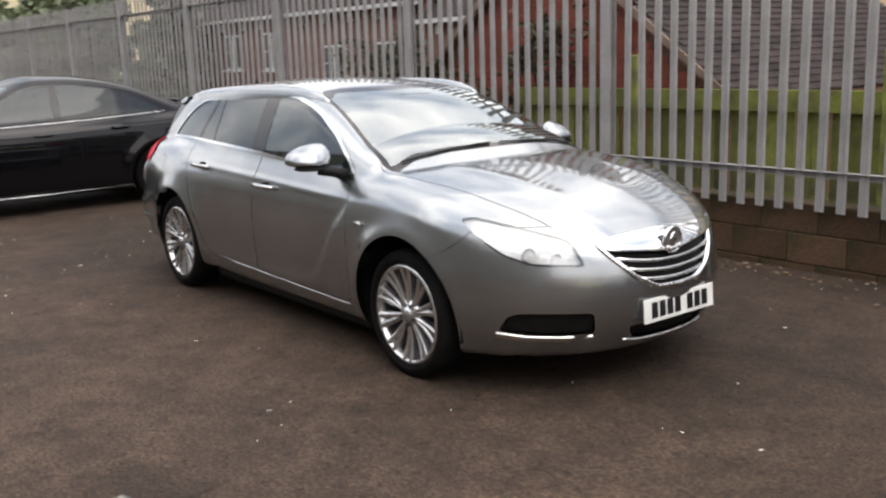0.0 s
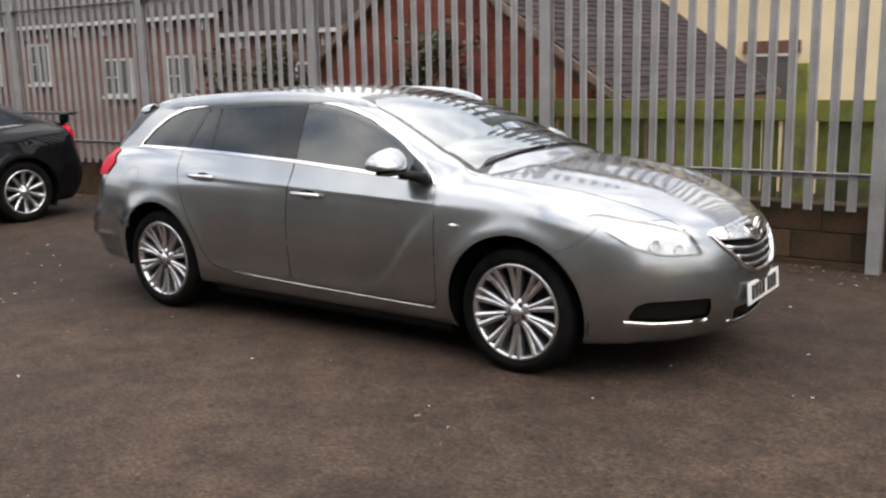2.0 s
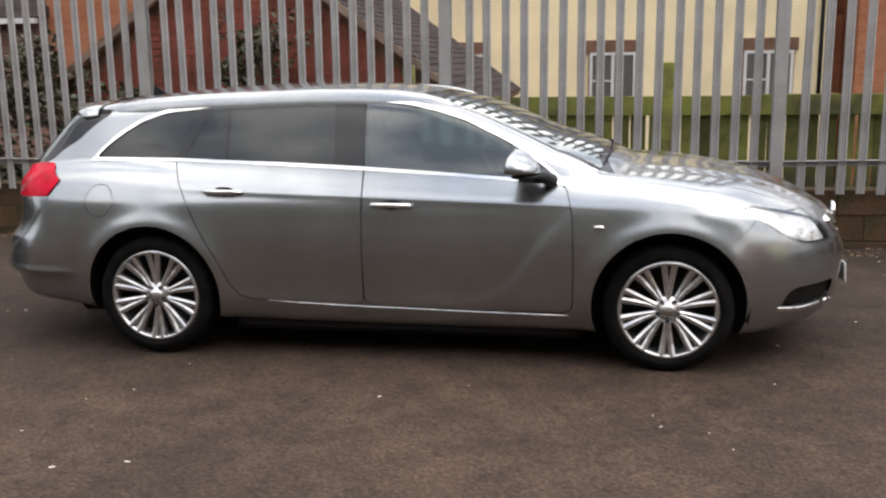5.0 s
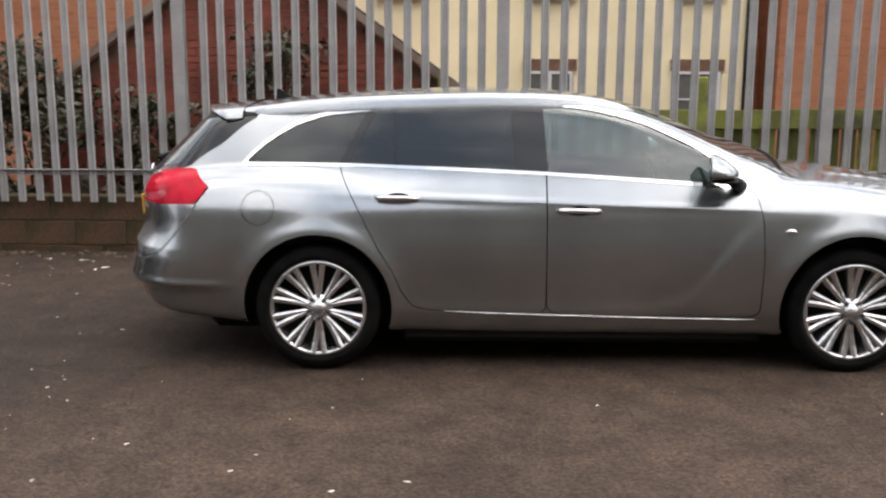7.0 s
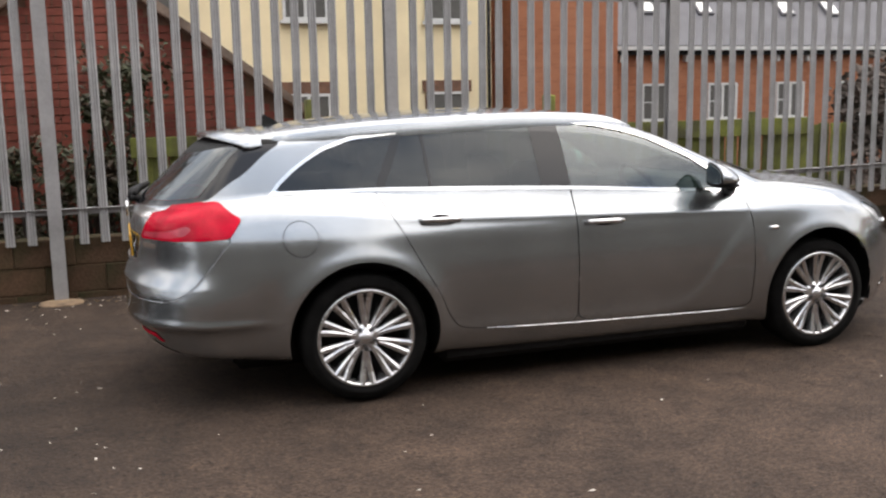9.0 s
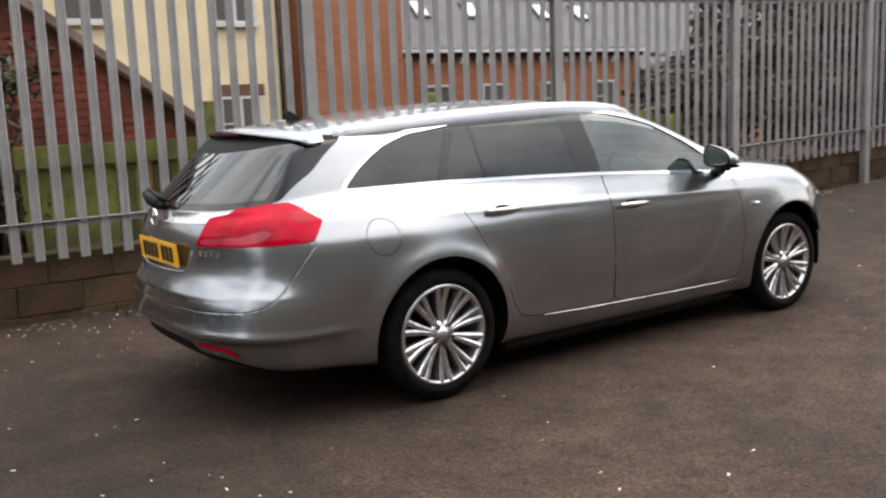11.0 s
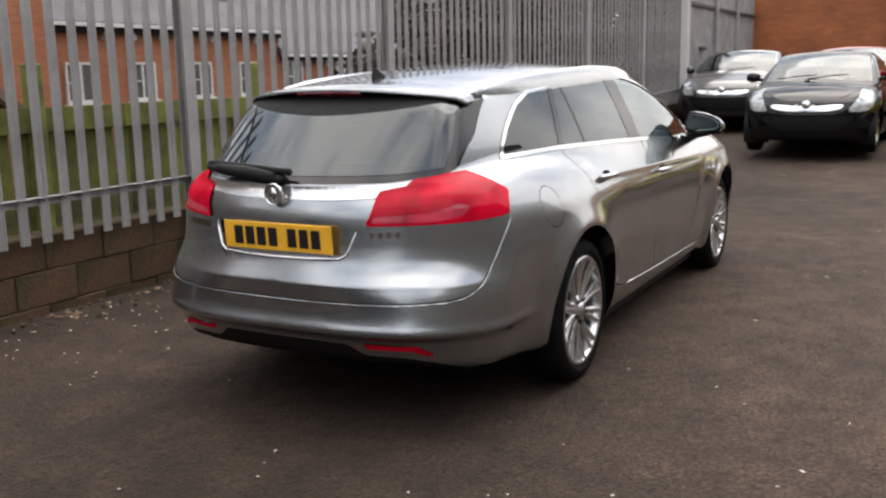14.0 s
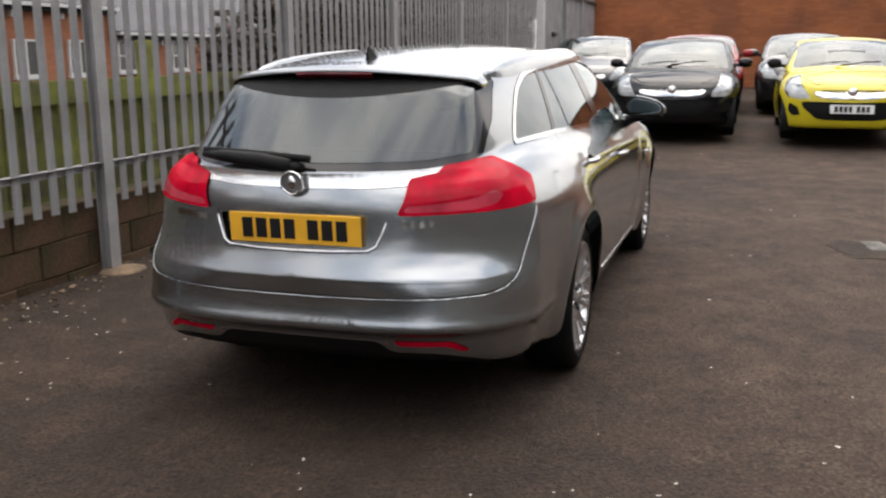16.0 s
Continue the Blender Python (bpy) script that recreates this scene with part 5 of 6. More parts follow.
        S.emit("reflector", hlin, M_lamp, h, s, -0.022)
        S.emit("lamp_edge", hledge, M_gloss, h, s, 0.0035)
        S.emit("sill", sill, M_silver, car, s, 0.0)
        S.emit("fog_grille", fg, M_black, car, s, -0.02)
        S.emit("fog_strip", foglip, M_chrome, car, s, 0.006, "chrome strip", rim=0.012)
        S.emit("reflector", refl, M_redlens, car, s, 0.003)
        for hx, hy, hz, rr in ((2.04, 0.63, 0.690, 0.030), (2.125, 0.54, 0.668, 0.024)):
            V, Fq = lathe([(rr, 0.03), (rr * 0.8, 0.0), (rr * 0.45, -0.015), (0.0, -0.018)], 20)
            o = mesh_ob("projector", V, Fq, M_chrome, True)
            o.parent = h
            o.matrix_basis = pose(hx - 0.045, s * hy, hz, 0, 0, -90 + s * 28)
        # door handles in their hollows
        for hx, hz in ((-0.035, 0.843), (-0.955, 0.900)):
            y = s * (float(side_w(np.array([hz]))[0]) * float(plan_k(np.array([hx]))[0]))
            blob("handle_hollow", (hx, y - s * 0.004, hz - 0.006), (0.062, 0.012, 0.028), M_gap, car, 2.2, 20)
            tube("door_handle", [(hx - 0.112, y + s * 0.006, hz), (hx - 0.095, y + s * 0.03, hz), (hx - 0.03, y + s * 0.038, hz), (hx + 0.05, y + s * 0.036, hz - 0.001), (hx + 0.098, y + s * 0.022, hz - 0.003), (hx + 0.108, y + s * 0.006, hz - 0.003)], [0.010, 0.013, 0.014, 0.014, 0.012, 0.008], M_alloy, car, "silver door handle", 10)
        # mirror
        m = empty("door_mirror")
        m.parent = car
        m.matrix_basis = pose(0.6, s * 0.925, 0, 0, 0, 13 * s) @ pose(-0.6, -s * 0.925, 0)
        cup = lambda p: Vector((p.x * (0.10 if p.x < 0 else 1.15 - 0.25 * abs(p.y)), p.y, (p.z if p.z > 0 else p.z * 0.42) * (1 - 0.30 * p.y * s) * (1 - 0.45 * max(0, p.x) ** 1.5) - 0.12 * p.x * (p.x > 0)))
        blob("mirror_shell", (0.600, s * 0.925, 1.040), (0.115, 0.125, 0.085), M_silver, m, 2.7, 36, "", cup)
        blob("mirror_bezel", (0.592, s * 0.925, 1.040), (0.014, 0.120, 0.080), M_black, m, 3.2, 28, "", cup)
        blob("mirror_glass", (0.588, s * 0.925, 1.041), (0.018, 0.107, 0.067), M_mirror, m, 3.2, 28, "dark mirror glass", cup)
        blob("mirror_base", (0.66, s * 0.905, 1.004), (0.070, 0.110, 0.014), M_black, m, 2.4, 20)
        tube("mirror_arm", [(0.75, s * 0.76, 0.965), (0.73, s * 0.82, 0.985), (0.70, s * 0.90, 0.995)], [0.034, 0.028, 0.024], M_black, m, n=10)
        # roof rail
        pts = []
        for a in (-1.74, -1.66, -1.5, -1.25, -1.0, -0.75, -0.5, -0.25, -0.05, 0.10, 0.20, 0.27):
            y = 0.570 - 0.050 * max(0.0, -a - 0.7) ** 1.4 - 0.02 * max(0.0, a + 0.2)
            zs = np.linspace(1.50, 1.10, 400)
            hit = zs[np.argmax(estate_solid(np.stack([np.full(400, a), np.full(400, y), zs], 1)) < 0)]
            foot = zs[np.argmax(estate_solid(np.stack([np.full(400, a), np.full(400, y + 0.042), zs], 1)) < 0)]
            pts.append((a, s * y, float(hit), float(foot - hit)))
        sec = ((0.042, None), (0.033, 0.004), (0.021, 0.022), (0.007, 0.035), (-0.006, 0.037), (-0.018, 0.030), (-0.026, 0.002), (-0.029, -0.020))
        V = [(px, py + s * u * k, pz + (drop - 0.006 if v is None else v * k)) for (px, py, pz, drop), k in zip(pts, (0.3, 0.7, 0.95, 1, 1, 1, 1, 1, 1, 0.9, 0.65, 0.3)) for u, v in sec]
        n = len(sec)
        Q = [(i * n + k, i * n + (k + 1) % n, (i + 1) * n + (k + 1) % n, (i + 1) * n + k)[::s] for i in range(len(pts) - 1) for k in range(n - 1)]
        rail = mesh_ob("roof_rail", V, Q + [tuple(range(n))[::-s], tuple((len(pts) - 1) * n + k for k in range(n))[::s]], M_silver, True)
        rail.parent = car
        tagged(rail, "silver-grey roof rail")
        # bright line along the sill
        tube("sill_strip", [(a, s * (float(side_w(np.array([b]))[0]) * float(plan_k(np.array([a]))[0]) - 0.001), b) for a, b in ((-0.72, 0.318), (-0.5, 0.306), (-0.2, 0.297), (0.3, 0.287), (0.7, 0.283), (0.93, 0.283))], [0.002, 0.004, 0.0045, 0.0045, 0.0045, 0.003], M_alloy, car, "", 8)
        for cx, cz in ((WB, 0.345), (-WB, 0.335)):
            V = [(cx + 0.40 * math.cos(a), s * yy, cz + 0.40 * math.sin(a)) for yy in (0.52, 0.842) for a in np.linspace(-0.22, math.pi + 0.22, 28)]
            o = mesh_ob("arch_liner", V, [(i, i + 1, i + 29, i + 28) for i in range(27)], M_black, True)
            o.parent = car
            wheel(car, cx, s * 0.762, WZ, WR, 0.249, 10, 0.112, s, M_tyre, M_alloy, M_dark)
        wip = []
        for yw in ([0.60, 0.45, 0.25, 0.02] if s > 0 else [-0.05, -0.25, -0.45, -0.62]):
            zw = 1.088 - 0.055 * (yw / 0.6) ** 2
            wip.append((1.05 - 0.22 * (yw / 0.7) ** 2 + (1.105 - zw) / 0.47 + 0.004, yw, zw + 0.008))
        tube("wiper", wip, [0.007, 0.006, 0.006, 0.004], M_black, car, n=6)
        blob("wing_badge", (1.02, s * 0.902, 0.745), (0.028, 0.006, 0.012), M_chrome, car, 2.2, 12)
    # grille slats and round emblems
    for k, (z, hw) in enumerate(((0.622, 0.335), (0.580, 0.29), (0.540, 0.225))):
        tube("grille_slat", [(float(front_x(np.array([z]))[0]) - 0.6 * (abs(y) / 0.9) ** 2.4 - 0.012, y, z + 0.05 * (y / 0.4) ** 2) for y in np.linspace(-hw, hw, 13)], 0.009, M_chrome, car, "", 8)
    for name, px, pz, tilt, face, par in (("front_emblem", 2.299, 0.704, -16, 1, car), ("rear_emblem", -2.456, 0.953, 4, -1, tg)):
        e = empty(name)
        e.parent = par
        e.matrix_basis = pose(px, 0, pz, 0, tilt, -90 if face > 0 else 90) @ Matrix.Scale(0.78 if face < 0 else 1.15, 4)
        V, Fq = lathe([(0.054, 0.0), (0.056, 0.010), (0.052, 0.014), (0.047, 0.011), (0.046, 0.006)], 32)
        mesh_ob("ring", V, Fq, M_chrome, True).parent = e
        V, Fq = lathe([(0.047, 0.007), (0.0, 0.010)], 32)
        mesh_ob("disc", V, Fq, M_trim, True).parent = e
        blob("boss", (0.0, 0.010, 0.0), (0.024, 0.008, 0.034), M_chrome, e, 1.6, 18)
    # tailgate spoiler with its brake lamp
    V, Fq = [], []
    ys = [-0.546, -0.535, *np.linspace(-0.522, 0.522, 23), 0.535, 0.546]
    for y in ys:
        q = min(1.0, abs(y) / 0.532)
        d = 0.040 * (max(0.0, abs(y) - 0.505) / 0.041) ** 2
        xe = -2.075 + 0.15 * q**2.4
        zt = 1.345 - 0.04 * q**2
        V += [(-1.80, y, 1.372 - 0.045 * q**2 - d), (-1.92 + 0.06 * q**2.4, y, 1.360 - 0.038 * q**2 - d), (xe + d, y, zt - d * 0.6), (xe + 0.004 + d, y, zt - 0.011 - d * 0.6), (-1.955 + 0.06 * q**2.4, y, 1.290 - 0.015 * q**2), (-1.905 + 0.06 * q**2.4, y, 1.240 + 0.03 * q**4)]
    for i in range(26):
        Fq += [(i * 6 + k, i * 6 + 6 + k, i * 6 + 7 + k, i * 6 + 1 + k) for k in (0, 1, 2)]
    o = mesh_ob("spoiler", V, Fq, M_silver, True)
    o.parent = tg
    for base, order in ((0, (5, 4, 3, 2, 1, 0)), (156, (0, 1, 2, 3, 4, 5))):
        mesh_ob("spoiler_end", [V[base + k] for k in order], [(0, 1, 2, 3, 4, 5)], M_silver).parent = tg
    Fu = [(i * 6 + k, i * 6 + 6 + k, i * 6 + 7 + k, i * 6 + 1 + k) for i in range(26) for k in (3, 4)]
    mesh_ob("spoiler_underside", V, Fu, M_gloss, True).parent = tg
    V = []
    for y in np.linspace(-0.16, 0.16, 9):
        q = abs(y) / 0.585
        xe, zt = -2.078 + 0.15 * q**2.4, 1.343 - 0.03 * q**2
        V += [(xe + 0.004, y, zt - 0.009), (xe + 0.002, y, zt - 0.016), (xe + 0.026, y, zt - 0.032)]
    tagged(mesh_ob("brake_lamp", V, [(i * 3 + k, i * 3 + 3 + k, i * 3 + 4 + k, i * 3 + 1 + k) for i in range(8) for k in (0, 1)], M_reddark), "dark red high brake lamp").parent = tg
    # aerial fin, rear wiper, badges
    V = [(-1.73, 0, 1.36), (-1.61, 0.018, 1.375), (-1.61, -0.018, 1.375), (-1.715, 0.0, 1.432), (-1.70, 0, 1.434), (-1.72, 0.012, 1.36), (-1.72, -0.012, 1.36)]
    mesh_ob("aerial_fin", V, [(1, 4, 3, 5), (2, 6, 3, 4), (1, 2, 4), (5, 3, 6), (0, 5, 6)], M_black).parent = car
    blob("wiper_boss", (-2.41, 0.02, 1.005), (0.03, 0.05, 0.022), M_black, tg, 2.3, 16)
    tube("wiper_arm", [(-2.43, 0.02, 1.01), (-2.42, 0.15, 1.025), (-2.385, 0.32, 1.035), (-2.345, 0.42, 1.035)], [0.026, 0.030, 0.022, 0.012], M_black, tg, n=8)
    tube("wiper_blade", [(-2.415, -0.05, 1.035), (-2.40, 0.12, 1.045), (-2.37, 0.28, 1.05), (-2.335, 0.42, 1.05)], 0.014, M_black, tg, n=6)
    for y0, n, y1 in ((0.56, 8, 0.40), (-0.40, 4, -0.49)):
        for k in range(n):
            y = y0 + (y1 - y0) * k / max(n - 1, 1)
            xx = float(rear_x(np.array([0.80]))[0]) + 0.43 * (abs(y) / 0.9) ** 2.2
            box_part("badge_letter", (xx - 0.012, y - 0.008, 0.795, xx + 0.004, y + 0.008, 0.818), M_chrome, tg)
    lip = [(0.350, 0.850), (0.325, 0.775), (0.305, 0.728), (0.275, 0.712), (0.14, 0.709), (0.0, 0.708)]
    lip += [(-y, z) for y, z in lip[-2::-1]]
    tube("plate_surround", [(float(rear_x(np.array([z]))[0]) + 0.43 * (abs(y) / 0.9) ** 2.2, y, z) for y, z in lip], [0.003] + [0.007] * (len(lip) - 2) + [0.003], M_alloy, tg, "thin bright plate surround", 8)
    number_plate(car, (-2.452, 0.0, 0.785), 180, 4, (0.52, 0.111), M_plate_y, M_ink, (4, 3), "yellow rear number plate")
    number_plate(car, (2.345, 0.010, 0.405), 0, -4, (0.505, 0.111), M_plate_w, M_ink, (4, 3), "white front number plate")
    # underside and cabin
    bm = bmesh.new()
    box(bm, -2.0, -0.60, 0.15, 1.85, 0.60, 0.62, 0.04)
    box(bm, -0.95, -0.79, 0.13, 0.95, 0.79, 0.5, 0.03)
    box(bm, -2.20, -0.52, 0.31, -1.78, 0.52, 0.55, 0.03)
    box(bm, 1.80, -0.52, 0.215, 2.04, 0.52, 0.5, 0.03)
    part("underbody", bm, M_black, car)
    bm = bmesh.new()
    box(bm, -2.05, -0.68, 0.62, 0.95, 0.68, 0.72, 0.02)
    box(bm, 0.72, -0.74, 0.72, 1.15, 0.74, 0.99, 0.05)
    box(bm, -2.05, -0.60, 0.72, -1.35, 0.60, 0.96, 0.04)
    part("cabin_trim", bm, M_seat, car, "dark cabin trim")
    for sx in ((0.02, -0.37), (0.02, 0.37), (-0.88, -0.42), (-0.88, 0.0), (-0.88, 0.42)):
        seat = empty("seat")
        seat.parent = car
        seat.location = (sx[0], sx[1], 0)
        blob("backrest", (-0.22, 0, 0.90), (0.09, 0.24 if sx[0] > -0.5 else 0.21, 0.24), M_seat, seat, 3.2, 20, "", lambda p: Vector((p.x - 0.75 * p.z, p.y, p.z)))
        blob("headrest", (-0.335, 0, 1.22), (0.05, 0.12, 0.075), M_seat, seat, 3.0, 18)
        blob("cushion", (0.03, 0, 0.70), (0.26, 0.24 if sx[0] > -0.5 else 0.21, 0.07), M_seat, seat, 3.2, 18)
    st = [(0.47 - 0.10 * math.cos(a), -0.37 + 0.185 * math.sin(a), 0.93 + 0.165 * math.cos(a)) for a in np.linspace(0, 2 * math.pi, 25)]
    tube("steering_wheel", st, 0.016, M_black, car, n=8)
    blob("steering_boss", (0.485, -0.37, 0.92), (0.03, 0.08, 0.06), M_black, car, 2.4, 16)
    tube("steering_column", [(0.49, -0.37, 0.92), (0.8, -0.37, 0.85)], 0.04, M_black, car)
    box_part("rear_view_mirror", (0.34, -0.12, 1.29, 0.365, 0.12, 1.35), M_black, car, 0.008)
    return car


build_estate()
# ---- the other parked cars ----
def make_hatch():
    """A small hatchback, nose to +x, wheels at x = +-1.255."""
    wb, R = 1.255, 0.30
    hood = curve((-2.1, 0.98), (-1.6, 1.0), (0.0, 0.97), (0.7, 0.965), (0.95, 0.945), (1.3, 0.895), (1.6, 0.81), (1.85, 0.70), (2.0, 0.6))
    sw = curve((0.1, 0.74), (0.2, 0.80), (0.4, 0.845), (0.6, 0.85), (0.8, 0.835), (0.95, 0.79), (1.1, 0.74))
    fx = curve((0.1, 1.82), (0.2, 1.88), (0.4, 1.93), (0.55, 1.92), (0.68, 1.87), (0.8, 1.74), (0.95, 1.42))
    rx = curve((0.1, -1.85), (0.4, -2.0), (0.7, -1.98), (0.9, -1.93), (1.2, -1.8))
    rz = curve((-2.0, 1.21), (-1.7, 1.30), (-1.2, 1.38), (-0.6, 1.412), (-0.1, 1.402), (0.2, 1.36), (0.6, 1.25))
    gw = curve((0.7, 0.82), (0.95, 0.79), (1.17, 0.72), (1.34, 0.645), (1.42, 0.60))

    def solid(P):
        x, y, z = P[:, 0], np.abs(P[:, 1]), P[:, 2]
        r = np.minimum(np.hypot(x - wb, z - 0.3), np.hypot(x + wb, z - 0.3))
        side = y - sw(z) - 0.02 * np.exp(-(((r - 0.36) / 0.08) ** 2))
        low = smax(side, z - (hood(x) - 0.07 * (y / 0.8) ** 2), 0.10)
        low = smax(low, x - (fx(z) - 0.42 * (y / 0.85) ** 2.8), 0.12)
        low = smax(low, (rx(z) + 0.3 * (y / 0.85) ** 2.4) - x, 0.12)
        low = smax(low, 0.17 - z, 0.05)
        wind = (z - (0.98 - 0.52 * (x - 1.02 + 0.2 * (y / 0.7) ** 2))) * 0.85
        g = smax(z - (rz(x) - 0.05 * (y / 0.6) ** 2), wind, 0.10)
        g = smax(g, (y - gw(z)) * 0.9, 0.07)
        g = smax(g, (-1.95 + (z - 1.0) * 0.5 + 0.2 * (y / 0.8) ** 2) - x, 0.06)
        g = smax(g, 0.9 - z, 0.02)
        return smin(low, g, 0.03)

    S = Shell(solid, (-1.1, 1.05), 0.05, 0.6, -90)
    F = S.F
    _, F = S.cut(F, lambda x, y, z: np.minimum(np.hypot(x - wb, z - 0.3), np.hypot(x + wb, z - 0.3)) - 0.345 + 10 * (y < 0.5))
    dlo = rounded([(-1.35, 1.03), (0.62, 0.985), (0.72, 1.0), (0.35, 1.235), (0.05, 1.325), (-0.6, 1.34), (-1.1, 1.285)])
    win, F = S.cut(F, lambda x, y, z: sd_poly(x, z, dlo) + 10 * (y < 0.4))
    ws = rounded([(-0.3, 0.985), (0.4, 0.975), (0.70, 0.940), (0.665, 1.10), (0.60, 1.295), (0.52, 1.335), (-0.3, 1.355)])
    wind, F = S.cut(F, lambda x, y, z: sd_poly(y, z, ws) + 10 * (x < 0.0))
    rear, F = S.cut(F, lambda x, y, z: sd_poly(y, z, ws) + 10 * (x > -1.4))
    head = rounded([(0.60, 0.550), (0.65, 0.610), (0.78, 0.685), (0.95, 0.760), (1.12, 0.830), (1.24, 0.855), (1.30, 0.810), (1.24, 0.670), (1.08, 0.575), (0.85, 0.545)])
    hl, F = S.cut(F, lambda x, y, z: sd_poly(y - x + 1.92, z, head) + 10 * (x < 1.0))
    bar = rounded([(-0.3, 0.540), (0.22, 0.548), (0.36, 0.560), (0.43, 0.590), (0.45, 0.625), (0.40, 0.634), (0.20, 0.630), (-0.3, 0.622)])
    br, F = S.cut(F, lambda x, y, z: sd_poly(y, z, bar) + 10 * (x < 1.4))
    low_in = rounded([(-0.3, 0.27), (0.40, 0.28), (0.58, 0.44), (0.60, 0.515), (-0.3, 0.495)])
    li, F = S.cut(F, lambda x, y, z: sd_poly(y, z, low_in) + 10 * (x < 1.4))
    fog = rounded([(0.66, 0.34), (0.70, 0.44), (0.84, 0.50), (0.86, 0.40), (0.78, 0.33)])
    fg, F = S.cut(F, lambda x, y, z: sd_poly(y + 0.35 * (1.92 - x), z, fog) + 10 * (x < 1.2))
    gap, F = S.cut(F, lambda x, y, z: np.abs(sd_poly(y, x, rounded([(-0.3, 1.86), (0.42, 1.74), (0.60, 1.45), (0.66, 1.0), (-0.3, 0.9)]))) - 0.006 + 10 * (z < 0.72))
    S.normals()
    return S, F, win, wind, rear, hl, br, li, fg, gap, wb, R


HATCH = make_hatch()


def build_hatch(x, y, colour, label, plate, rz=180.0):
    S, F, win, wind, rear, hl, br, li, fg, gap, wb, R = HATCH
    car = empty("hatchback_car")
    tagged(car, label, "car", "parked hatchbacks in the yard")
    S.emit("body", F, colour, car)
    S.emit("shut_line", gap, M_gap, car, out=-0.004)
    S.emit("windscreen", wind, M_farscreen, car)
    S.emit("rear_window", rear, M_privacy, car)
    b = S.emit("grille_bar", br, M_chrome, car, out=0.010, rim=0.02, label="chrome grille bar")
    blob("emblem", (1.912, 0, 0.635), (0.015, 0.055, 0.055), M_chrome, b, 2.0, 16)
    tube("bar_groove", [(1.912 - 0.48 * (abs(v) / 0.85) ** 2.4, v, 0.650) for v in np.linspace(-0.36, 0.36, 9)], 0.009, M_gloss, b, n=6)
    S.emit("lower_intake", li, M_black, car, out=-0.02)
    for s in (1, -1):
        S.emit("side_window", win, M_privacy if colour is M_blackpaint else M_clear, car, s, -0.003)
        h = S.emit("headlamp", hl, M_lens, car, s, 0.003)
        S.emit("reflector", hl, M_lamp_far, h, s, -0.03)
        blob("projector", (1.56, s * 0.62, 0.69), (0.045, 0.05, 0.045), M_gloss, h, 2.0, 14)
        S.emit("fog_recess", fg, M_black, car, s, -0.008)
        m = empty("door_mirror")
        m.parent = car
        blob("mirror_shell", (0.52, s * 0.93, 1.02), (0.07, 0.10, 0.07), M_black if colour is M_yellowpaint else colour, m, 2.4, 18)
        tube("mirror_arm", [(0.56, s * 0.74, 0.98), (0.53, s * 0.86, 0.99)], 0.025, M_black, m)
        for cx in (wb, -wb):
            wheel(car, cx, s * 0.735, R, R, 0.205, 7, 0.0, s, M_tyre, M_alloy, M_dark, 0.19)
            V = [(cx + 0.36 * math.cos(a), s * yy, 0.3 + 0.36 * math.sin(a)) for yy in (0.5, 0.83) for a in np.linspace(-0.5, math.pi + 0.5, 16)]
            mesh_ob("arch_liner", V, [(i, i + 1, i + 17, i + 16) for i in range(15)], M_black, True).parent = car
        tube("wiper", [(1.12, s * 0.2 - 0.3, 0.985), (1.0, s * 0.2 + 0.05, 1.03), (0.97, s * 0.2 + 0.2, 1.035)], 0.008, M_black, car, n=5)
    bm = bmesh.new()
    box(bm, -1.75, -0.5, 0.16, 1.7, 0.5, 0.6, 0.03)
    box(bm, -1.7, -0.68, 0.6, 0.95, 0.68, 0.86, 0.03)
    part("underbody", bm, M_black, car)
    for sx, sy in ((0.0, -0.34), (0.0, 0.34), (-0.8, -0.3), (-0.8, 0.3)):
        blob("seat", (sx - 0.25, sy, 0.98), (0.10, 0.23, 0.26), M_seat, car, 3.0, 16)
        blob("headrest", (sx - 0.32, sy, 1.28), (0.05, 0.12, 0.07), M_seat, car, 3.0, 14)
    if plate:
        number_plate(car, (1.945, 0, 0.42), 0, -3, (0.52, 0.111), M_plate_w, M_ink, (4, 3), "white number plate")
    car.matrix_basis = pose(x + 1.92, y, ground_z(x + 1.9), 0, -1.7, rz)
    return car


build_hatch(7.87, -0.535, M_blackpaint, "black hatchback with chrome grille bar, nose towards the yard", False)
y_car = build_hatch(7.62, -2.79, M_yellowpaint, "bright yellow hatchback with black mirrors and white plate", True)
box_part("windscreen_card", (0.60, -0.24, 1.02, 0.615, 0.24, 1.20), M_plate_w, y_car, 0.0, "pale price card behind the windscreen")
build_hatch(11.6, 1.36, M_greypaint, "dark grey hatchback parked by the steel gate", False)
build_hatch(12.0, -0.55, M_redpaint, "red hatchback parked behind the black one", False)
build_hatch(12.1, -2.50, M_greypaint, "dark grey hatchback parked behind the yellow one", False)


